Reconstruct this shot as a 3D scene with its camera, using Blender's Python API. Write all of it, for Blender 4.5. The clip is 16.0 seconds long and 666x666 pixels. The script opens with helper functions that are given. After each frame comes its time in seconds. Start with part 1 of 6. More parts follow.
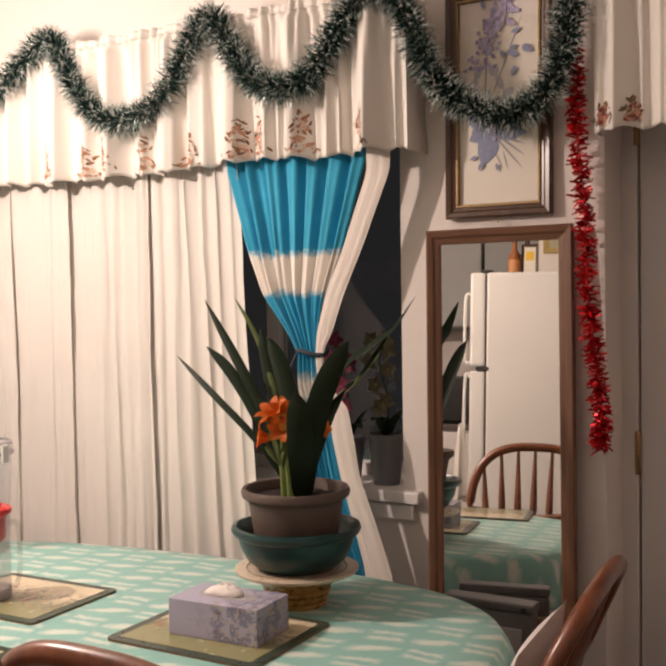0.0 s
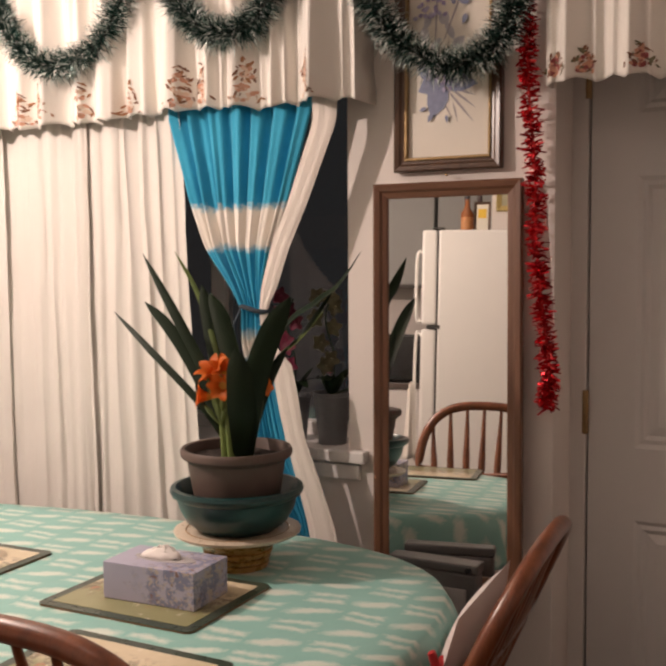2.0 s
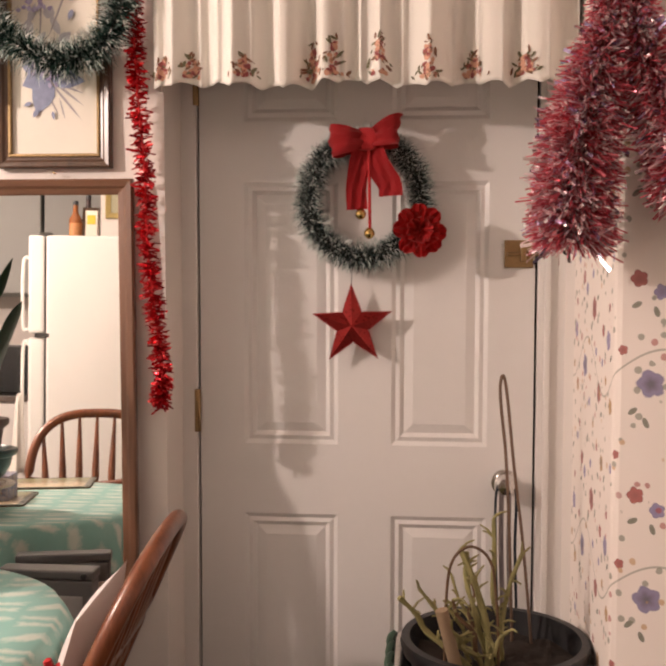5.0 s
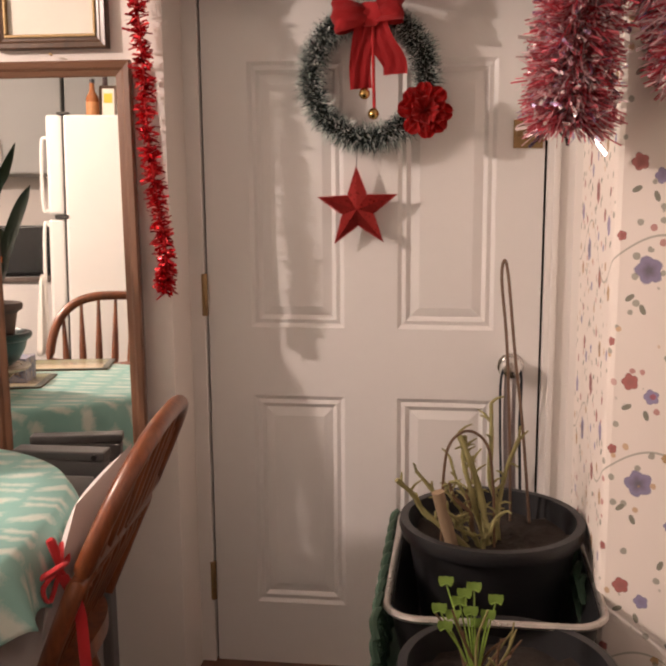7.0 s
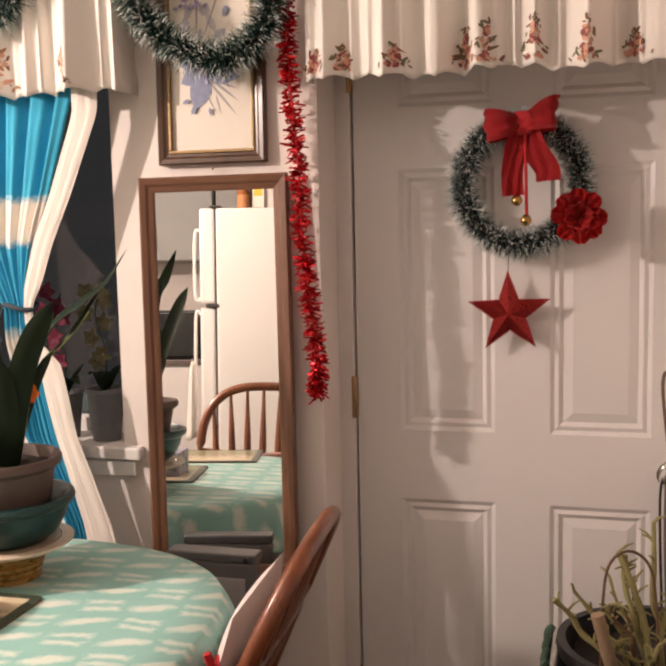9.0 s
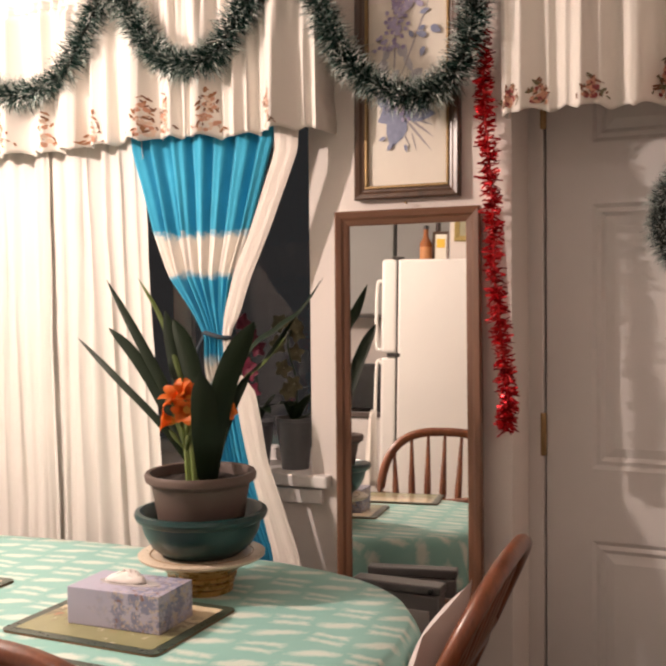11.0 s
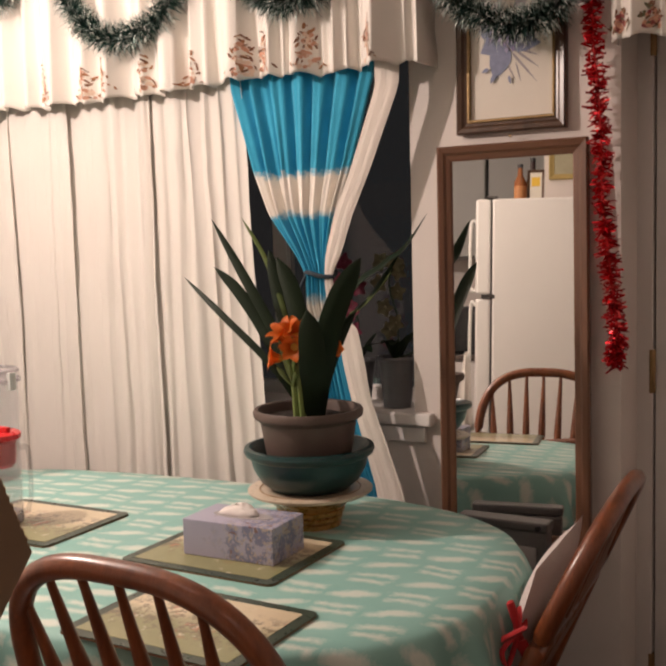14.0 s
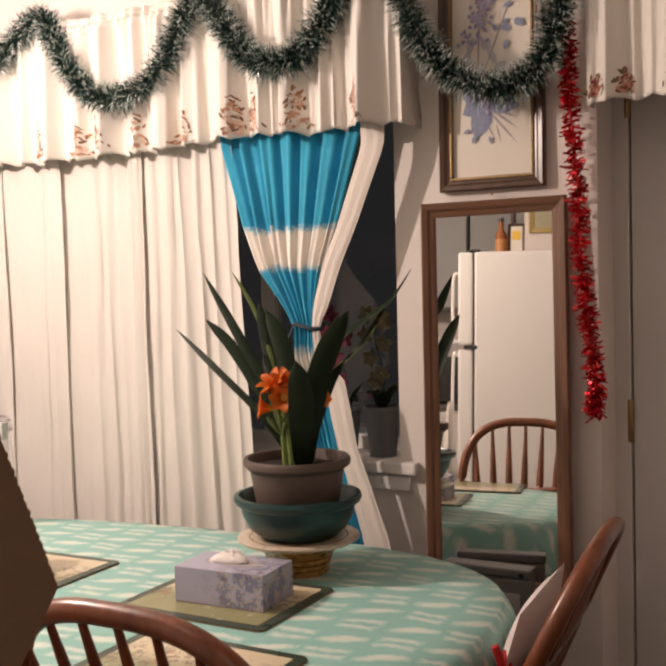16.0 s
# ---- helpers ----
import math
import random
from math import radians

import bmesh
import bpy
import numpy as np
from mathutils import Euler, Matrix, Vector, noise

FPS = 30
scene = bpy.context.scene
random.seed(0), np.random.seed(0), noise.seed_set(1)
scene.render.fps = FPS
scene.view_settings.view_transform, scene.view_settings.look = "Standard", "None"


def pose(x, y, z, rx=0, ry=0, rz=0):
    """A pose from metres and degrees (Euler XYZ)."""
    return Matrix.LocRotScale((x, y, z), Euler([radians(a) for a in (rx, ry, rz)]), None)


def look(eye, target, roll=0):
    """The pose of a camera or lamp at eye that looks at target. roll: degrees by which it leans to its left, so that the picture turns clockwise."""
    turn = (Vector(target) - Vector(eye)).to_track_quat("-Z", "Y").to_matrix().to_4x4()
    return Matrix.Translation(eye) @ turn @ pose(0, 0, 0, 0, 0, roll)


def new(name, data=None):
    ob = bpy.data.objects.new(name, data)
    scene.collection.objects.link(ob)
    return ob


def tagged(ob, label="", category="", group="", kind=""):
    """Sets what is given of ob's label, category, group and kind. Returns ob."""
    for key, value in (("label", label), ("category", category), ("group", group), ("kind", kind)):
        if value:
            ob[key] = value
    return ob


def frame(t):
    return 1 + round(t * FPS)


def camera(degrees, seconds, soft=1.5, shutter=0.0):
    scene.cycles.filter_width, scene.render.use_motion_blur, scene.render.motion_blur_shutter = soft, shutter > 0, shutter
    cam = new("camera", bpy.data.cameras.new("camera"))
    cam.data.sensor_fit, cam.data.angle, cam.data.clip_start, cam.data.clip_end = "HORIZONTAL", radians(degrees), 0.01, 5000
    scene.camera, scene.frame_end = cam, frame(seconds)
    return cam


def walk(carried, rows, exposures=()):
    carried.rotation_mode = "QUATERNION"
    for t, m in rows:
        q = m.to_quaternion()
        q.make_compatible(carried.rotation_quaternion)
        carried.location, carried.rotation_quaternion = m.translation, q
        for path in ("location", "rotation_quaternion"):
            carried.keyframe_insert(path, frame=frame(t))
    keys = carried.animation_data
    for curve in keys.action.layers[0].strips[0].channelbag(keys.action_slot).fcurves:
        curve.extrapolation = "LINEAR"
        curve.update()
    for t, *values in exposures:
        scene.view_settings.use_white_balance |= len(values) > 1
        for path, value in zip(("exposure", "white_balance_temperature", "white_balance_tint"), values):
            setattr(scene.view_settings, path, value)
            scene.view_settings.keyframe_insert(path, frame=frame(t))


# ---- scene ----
cam = camera(37.0, 16.0, soft=2.6, shutter=0.25)
PATH = [
    (0, (0.551, -2.313, 1.378), (-0.448, -0.581, 1.315), -0.8),
    (0.5, (0.529, -2.264, 1.362), (-0.507, -0.558, 1.226), -1.2),
    (1, (0.517, -2.238, 1.358), (-0.524, -0.541, 1.174), -1.1),
    (1.5, (0.528, -2.238, 1.362), (-0.481, -0.52, 1.195), -0.6),
    (2, (0.544, -2.244, 1.37), (-0.376, -0.474, 1.223), -0.4),
    (2.5, (0.563, -2.249, 1.363), (-0.223, -0.415, 1.232), -0.6),
    (3, (0.574, -2.265, 1.367), (-0.088, -0.382, 1.243), -0.7),
    (3.5, (0.584, -2.272, 1.36), (0.084, -0.339, 1.25), -0.5),
    (4, (0.605, -2.255, 1.377), (0.24, -0.293, 1.25), -0.3),
    (4.5, (0.576, -2.256, 1.373), (0.308, -0.278, 1.243), -0.0),
    (5, (0.543, -2.255, 1.342), (0.359, -0.267, 1.219), 0.1),
    (5.2, (0.537, -2.249, 1.366), (0.374, -0.262, 1.206), 0.1),
    (7.3, (0.622, -2.235, 1.359), (0.35, -0.289, 0.986), -0.3),
    (7.5, (0.602, -2.241, 1.353), (0.321, -0.296, 0.981), -0.2),
    (8, (0.582, -2.263, 1.355), (0.239, -0.314, 1.065), -0.7),
    (8.5, (0.657, -2.238, 1.418), (0.145, -0.318, 1.188), -1.2),
    (8.7, (0.608, -2.231, 1.446), (0.088, -0.314, 1.213), -1.3),
    (10.8, (0.547, -2.276, 1.359), (-0.246, -0.442, 1.272), -0.5),
    (11, (0.552, -2.276, 1.355), (-0.296, -0.467, 1.272), -0.6),
    (11.5, (0.532, -2.271, 1.338), (-0.4, -0.503, 1.265), -0.9),
    (12, (0.527, -2.271, 1.345), (-0.491, -0.551, 1.265), -1.0),
    (12.5, (0.522, -2.263, 1.341), (-0.608, -0.614, 1.272), -1.0),
    (13, (0.522, -2.267, 1.35), (-0.601, -0.615, 1.254), -1.4),
    (13.5, (0.517, -2.286, 1.35), (-0.538, -0.591, 1.229), -1.3),
    (14, (0.508, -2.294, 1.334), (-0.487, -0.569, 1.148), -1.5),
    (14.5, (0.5, -2.31, 1.328), (-0.476, -0.582, 1.075), -2.7),
    (15, (0.505, -2.322, 1.33), (-0.513, -0.62, 1.075), -3.8),
    (15.5, (0.511, -2.344, 1.332), (-0.481, -0.617, 1.147), -2.6),
    (16, (0.529, -2.356, 1.342), (-0.436, -0.607, 1.255), -1.4),
]
EXPOSURES = [(0, -0.4), (1, -0.5), (1.5, -0.5), (2.5, -0.25), (3.5, 0.17), (5, 0.46), (7.5, 0.50), (8.5, 0.44), (10.8, 0.18), (11.3, -0.02), (12.2, -0.55), (13, -0.72), (14, -0.5), (14.5, -0.35), (16, -0.35)]
walk(cam, [(t, look(eye, target, roll)) for t, eye, target, roll in PATH], EXPOSURES)

# ---------- world and lamps ----------
world = bpy.data.worlds.new("night")
scene.world = world
world.use_nodes = True
world.node_tree.nodes["Background"].inputs[0].default_value = (0.022, 0.020, 0.020, 1)
world.node_tree.nodes["Background"].inputs[1].default_value = 1.0


def lamp(name, kind, m, energy, colour, size):
    data = bpy.data.lights.new(name, kind)
    data.energy, data.color = energy, colour
    if kind == "AREA":
        data.size = size
    else:
        data.shadow_soft_size = size
    ob = new(name, data)
    ob.matrix_world = m
    return ob


LAMP_AT = Vector((-1.70, -1.30, 2.06))
lamp("pendant_light", "POINT", pose(*LAMP_AT), 104, (1.0, 0.795, 0.70), 0.025)
lamp("kitchen_light", "AREA", pose(-0.3, -1.95, 2.40), 1.5, (1.0, 0.81, 0.72), 0.4)
# Unseen fill from behind on the right, added to lift door and wallpaper.
lamp("unseen_fill", "AREA", pose(1.45, -2.8, 2.40), 3.2, (1.0, 0.79, 0.72), 0.45)


# ---------- materials ----------
class Nodes:
    """Short hand for a material's node tree."""

    def __init__(self, name):
        self.mat = bpy.data.materials.new(name)
        self.mat.use_nodes = True
        self.tree = self.mat.node_tree
        self.bsdf = self.tree.nodes["Principled BSDF"]

    def add(self, kind, ins=(), operation="", data_type="", blend_type=""):
        node = self.tree.nodes.new(kind)
        if operation:
            node.operation = operation
        if data_type:
            node.data_type = data_type
        if blend_type:
            node.blend_type = blend_type
        for key, value in dict(ins).items():
            self.put(node.inputs[key], value)
        return node

    def put(self, socket, value):
        if isinstance(value, bpy.types.NodeSocket):
            self.tree.links.new(value, socket)
        else:
            socket.default_value = value

    def math(self, op, a, b=0.0, c=0.0):
        return self.add("ShaderNodeMath", {0: a, 1: b, 2: c}, operation=op).outputs[0]

    def mix(self, fac, a, b, blend="MIX"):
        node = self.add("ShaderNodeMix", data_type="RGBA", blend_type=blend)
        self.put(node.inputs[0], fac)
        self.put(node.inputs[6], a)
        self.put(node.inputs[7], b)
        return node.outputs[2]

    def ramp(self, fac, lo, hi):
        node = self.add("ShaderNodeMapRange", {0: fac, 1: lo, 2: hi})
        return node.outputs[0]

    def noise(self, scale, detail=3.0, rough=0.55, vec=None, out=0):
        node = self.add("ShaderNodeTexNoise", {"Scale": scale, "Detail": detail, "Roughness": rough})
        self.put(node.inputs["Vector"], vec if vec is not None else self.coord("Object"))
        return node.outputs[out]

    def coord(self, which):
        return self.add("ShaderNodeTexCoord").outputs[which]

    def xyz(self, vec):
        n = self.add("ShaderNodeSeparateXYZ", {0: vec})
        return n.outputs

    def bump(self, height, strength=0.3, distance=0.002):
        self.put(self.bsdf.inputs["Normal"], self.add("ShaderNodeBump", {"Height": height, "Strength": strength, "Distance": distance}).outputs[0])


def rgba(c, k=1.0):
    return (c[0] * k, c[1] * k, c[2] * k, 1.0)


def material(name, colour, rough=0.6, metal=0.0, vary=0.15, scale=6.0, grain=90.0, bump=0.15, stretch=None, rvary=0.1, island=0.0, coat=0.0):
    """A plain surface with large stains, fine grain and relief."""
    n = Nodes(name)
    vec = n.coord("Object")
    if stretch:
        vec = n.add("ShaderNodeMapping", {"Vector": vec, "Scale": stretch}).outputs[0]
    big, fine = n.noise(scale, 4, 0.6, vec), n.noise(grain, 3, 0.6, vec)
    c = n.mix(big, rgba(colour, 1 - vary), rgba(colour, 1 + vary))
    c = n.mix(n.ramp(fine, 0.3, 0.7), n.mix(0.35 * min(1, vary * 3), c, rgba(colour, 0.6)), c)
    if island:
        r = n.add("ShaderNodeNewGeometry").outputs["Random Per Island"]
        c = n.mix(r, n.mix(island, c, rgba(colour, 0.35)), n.mix(island, c, rgba(colour, 1.6)))
    n.put(n.bsdf.inputs["Base Color"], c)
    n.put(n.bsdf.inputs["Roughness"], n.add("ShaderNodeMapRange", {0: fine, 3: max(0.03, rough - rvary), 4: min(1, rough + rvary)}).outputs[0])
    n.bsdf.inputs["Metallic"].default_value = metal
    n.bsdf.inputs["Coat Weight"].default_value = coat
    if bump:
        n.bump(n.math("ADD", fine, n.math("MULTIPLY", big, 1.5)), bump)
    return n.mat


def wood(name, dark, light, axis=2, scale=1.0, rough=0.35, coat=0.3):
    n = Nodes(name)
    s = [9.0 * scale] * 3
    s[axis] = 0.7 * scale
    vec = n.add("ShaderNodeMapping", {"Vector": n.coord("Object"), "Scale": s}).outputs[0]
    a = n.noise(3.0, 5, 0.65, vec)
    b = n.noise(22.0, 3, 0.6, vec)
    fac = n.ramp(n.math("ADD", n.math("MULTIPLY", a, 0.75), n.math("MULTIPLY", b, 0.25)), 0.32, 0.68)
    n.put(n.bsdf.inputs["Base Color"], n.mix(fac, rgba(dark), rgba(light)))
    n.put(n.bsdf.inputs["Roughness"], n.add("ShaderNodeMapRange", {0: b, 3: rough - 0.08, 4: rough + 0.12}).outputs[0])
    n.bsdf.inputs["Coat Weight"].default_value = coat
    n.bsdf.inputs["Coat Roughness"].default_value = 0.25
    n.bump(fac, 0.12, 0.001)
    return n.mat


def cloth(name, colour, weave=900.0, vary=0.06, rough=0.9, glow=0.0):
    n = Nodes(name)
    vec = n.coord("Object")
    big = n.noise(5.0, 3, 0.5, vec)
    fine = n.noise(weave, 2, 0.5, vec)
    n.put(n.bsdf.inputs["Base Color"], n.mix(big, rgba(colour, 1 - vary), rgba(colour, 1 + vary * 0.6)))
    n.bsdf.inputs["Roughness"].default_value = rough
    n.bsdf.inputs["Sheen Weight"].default_value = 0.15
    n.bump(n.math("ADD", fine, n.math("MULTIPLY", n.noise(28.0, 3, 0.6, vec), 2.0)), 0.18, 0.0015)
    return n.mat


WALL = material("wall_paint", (0.80, 0.74, 0.69), 0.75, vary=0.04, scale=2.5, grain=160, bump=0.12)
CEIL = material("ceiling_paint", (0.82, 0.79, 0.75), 0.85, vary=0.03, grain=120, bump=0.2)
FLOOR = wood("floor_wood", (0.018, 0.010, 0.007), (0.055, 0.028, 0.016), axis=0, scale=0.6)
DOORPAINT = material("door_paint", (0.74, 0.72, 0.70), 0.42, vary=0.03, scale=3, grain=45, bump=0.08)
TRIM = material("trim_paint", (0.78, 0.75, 0.72), 0.45, vary=0.03, bump=0.08)
DARKGAP = material("dark_gap", (0.012, 0.010, 0.010), 0.9, bump=0)
BRASS = material("aged_brass", (0.36, 0.24, 0.12), 0.38, 0.9, vary=0.3, scale=25, bump=0.1)
CHROME = material("chrome", (0.75, 0.74, 0.72), 0.15, 1.0, vary=0.06, bump=0.03)
CHAIRWOOD = wood("chair_wood", (0.11, 0.028, 0.010), (0.27, 0.080, 0.026), axis=2, scale=1.2, rough=0.3, coat=0.45)
FRAMEWOOD = wood("mirror_frame_wood", (0.10, 0.040, 0.020), (0.19, 0.085, 0.042), axis=2, scale=1.0, rough=0.45)
SHEER = cloth("sheer_white", (0.70, 0.665, 0.615), weave=700)
VALANCE = cloth("valance_white", (0.82, 0.78, 0.72), weave=900)
LINING = cloth("curtain_lining", (0.74, 0.68, 0.62), weave=800)


# ---------- mesh helpers ----------
def mesh_object(name, verts, faces, mat=None, parent=None, label="", smooth=False, uvs=None):
    me = bpy.data.meshes.new(name)
    me.from_pydata([tuple(v) for v in verts], [], faces)
    if uvs:
        layer = me.uv_layers.new(name="UVMap")
        flat = []
        for poly in me.polygons:
            for vi in poly.vertices:
                flat.extend(uvs[vi])
        layer.data.foreach_set("uv", flat)
    if smooth:
        me.polygons.foreach_set("use_smooth", [True] * len(me.polygons))
    me.update()
    if mat:
        me.materials.append(mat)
    ob = new(name, me)
    if parent:
        ob.parent = parent
    if label:
        ob["label"] = label
    return ob


def part(name, bm, mat, parent=None, label="", smooth=False):
    """Links a bmesh as one mesh object under its thing."""
    bmesh.ops.recalc_face_normals(bm, faces=bm.faces)
    me = bpy.data.meshes.new(name)
    bm.to_mesh(me)
    bm.free()
    if smooth:
        me.polygons.foreach_set("use_smooth", [True] * len(me.polygons))
        me.set_sharp_from_angle(angle=radians(40))
    if mat:
        me.materials.append(mat)
    ob = new(name, me)
    if parent:
        ob.parent = parent
    if label:
        ob["label"] = label
    return ob


def thing(name, m, label, category, group="", kind=""):
    ob = new(name)
    ob.empty_display_size = 0.05
    ob.matrix_world = m
    return tagged(ob, label, category, group, kind)


def box(x0, x1, y0, y1, z0, z1, bevel=0.0, seg=2, bm=None):
    own = bm is None
    bm = bm or bmesh.new()
    r = bmesh.ops.create_cube(bm, size=1.0, matrix=Matrix.Translation(((x0 + x1) / 2, (y0 + y1) / 2, (z0 + z1) / 2)) @ Matrix.Diagonal((x1 - x0, y1 - y0, z1 - z0, 1)))
    if bevel and own:
        bmesh.ops.bevel(bm, geom=bm.edges[:] , offset=bevel, segments=seg, affect="EDGES", profile=0.6)
    return bm


def lathe(profile, seg=32, centre=(0, 0), bm=None, caps=True):
    """A turned shape from (radius, height) pairs."""
    bm = bm or bmesh.new()
    rings = []
    for r, z in profile:
        rings.append([bm.verts.new((centre[0] + r * math.cos(2 * math.pi * i / seg), centre[1] + r * math.sin(2 * math.pi * i / seg), z)) for i in range(seg)])
    for a, b in zip(rings, rings[1:]):
        for i in range(seg):
            bm.faces.new((a[i], a[(i + 1) % seg], b[(i + 1) % seg], b[i]))
    if caps:
        bm.faces.new(rings[0][::-1])
        bm.faces.new(rings[-1])
    return bm


def tube(points, radius, seg=10, bm=None, flat=1.0, caps=True):
    """A swept round section; radius is a number or one for each point."""
    bm = bm or bmesh.new()
    pts = [Vector(p) for p in points]
    rad = radius if hasattr(radius, "__len__") else [radius] * len(pts)
    side = None
    rings = []
    for i, p in enumerate(pts):
        d = (pts[min(i + 1, len(pts) - 1)] - pts[max(i - 1, 0)]).normalized()
        if side is None:
            side = d.cross(Vector((0, 0, 1)) if abs(d.z) < 0.9 else Vector((1, 0, 0))).normalized()
        side = (side - d * side.dot(d)).normalized()
        up = d.cross(side)
        rings.append([bm.verts.new(p + side * math.cos(a) * rad[i] + up * math.sin(a) * rad[i] * flat) for a in (2 * math.pi * k / seg for k in range(seg))])
    for a, b in zip(rings, rings[1:]):
        for i in range(seg):
            bm.faces.new((a[i], a[(i + 1) % seg], b[(i + 1) % seg], b[i]))
    if caps:
        bm.faces.new(rings[0][::-1])
        bm.faces.new(rings[-1])
    return bm


def spline(points, n=12):
    """A smooth line through the points."""
    p = [Vector(q) for q in points]
    p = [2 * p[0] - p[1]] + p + [2 * p[-1] - p[-2]]
    out = []
    for i in range(1, len(p) - 2):
        for k in range(n):
            t = k / n
            a, b, c, d = p[i - 1], p[i], p[i + 1], p[i + 2]
            out.append(0.5 * ((2 * b) + (c - a) * t + (2 * a - 5 * b + 4 * c - d) * t * t + (3 * b - a - 3 * c + d) * t ** 3))
    out.append(p[-2])
    return out


def sheet(name, f, nu, nv, mat, parent=None, label="", thick=0.0015, uv=None):
    """A cloth surface f(u, v), u and v from 0 to 1."""
    verts, uvs = [], []
    for j in range(nv + 1):
        for i in range(nu + 1):
            verts.append(f(i / nu, j / nv))
            uvs.append(uv(i / nu, j / nv) if uv else (i / nu, j / nv))
    faces = [(j * (nu + 1) + i, j * (nu + 1) + i + 1, (j + 1) * (nu + 1) + i + 1, (j + 1) * (nu + 1) + i) for j in range(nv) for i in range(nu)]
    ob = mesh_object(name, verts, faces, mat, parent, label, True, uvs)
    if thick:
        mod = ob.modifiers.new("thickness", "SOLIDIFY")
        mod.thickness, mod.offset = thick, 0.0
    return ob


def n1(x, seed=0.0):
    return noise.noise(Vector((x, seed * 7.31, seed * 3.17)))


# ---------- room shell ----------
DEPTH = 0.12
# the door and what hangs on it stand a little further back and larger
SET_BACK = Matrix.Translation((0.57, -2.25, 1.37)) @ Matrix.Scale(1.0203, 4) @ Matrix.Translation((-0.57, 2.25, -1.37))
CEILING = 2.44
# the table and all that stands on or round it, a little further off and larger
SPREAD = Matrix.Translation((0.525, -2.285, 1.348)) @ Matrix.Scale(1.074, 4) @ Matrix.Translation((-0.525, 2.285, -1.348))
FOOT = 1.348 - 1.348 / 1.074
WX0, WX1, WZ0, WZ1 = -2.25, -0.578, 0.875, 2.08     # window opening
DX0, DX1, DZ = 0.0, 0.80, 2.03                       # door leaf
OX0, OX1, OZ = -0.054, 0.874, 2.09                   # opening in the wall for the door
ROOM_W, ROOM_S = -3.2, -4.2


def wall_with_holes(name, x0, x1, y0, y1, z1, holes):
    xs = sorted({x0, x1, *[h[0] for h in holes], *[h[1] for h in holes]})
    zs = sorted({0.0, z1, *[h[2] for h in holes], *[h[3] for h in holes]})
    bm = bmesh.new()
    for a, b in zip(xs, xs[1:]):
        for c, d in zip(zs, zs[1:]):
            if not any(h[0] <= a and b <= h[1] and h[2] <= c and d <= h[3] for h in holes):
                box(a, b, y0, y1, c, d, bm=bm)
    bmesh.ops.remove_doubles(bm, verts=bm.verts, dist=1e-5)
    inner = [f for f in bm.faces if sum(1 for e in f.edges if len(e.link_faces) > 2) == 4]
    bmesh.ops.delete(bm, geom=[f for f in inner if abs(f.normal.y) < 0.5], context="FACES_ONLY")
    ob = part(name, bm, WALL)
    return ob


wall_n = tagged(wall_with_holes("wall_north", ROOM_W, 2.4, 0.0, 0.30, CEILING, [(WX0, WX1, WZ0, WZ1), (OX0, OX1, 0.0, OZ)]), "cream painted wall with a window and a door", "wall", kind="structure")
tagged(part("floor", box(ROOM_W, 2.4, ROOM_S, 0.24, -0.10, 0.0), FLOOR), "dark brown wooden floor", "floor", kind="structure")
tagged(part("ceiling", box(ROOM_W, 2.4, ROOM_S, 0.24, CEILING, CEILING + 0.1), CEIL), "white painted ceiling", "ceiling", kind="structure")
tagged(part("wall_west", box(ROOM_W - 0.1, ROOM_W, ROOM_S, 0.24, 0.0, CEILING), WALL), "cream painted wall", "wall", kind="structure")
tagged(part("wall_south", box(ROOM_W, 2.4, ROOM_S - 0.1, ROOM_S, 0.0, CEILING), WALL), "cream painted wall", "wall", kind="structure")
tagged(part("wall_east", box(2.4, 2.5, ROOM_S, 0.24, 0.0, CEILING), WALL), "cream painted wall", "wall", kind="structure")


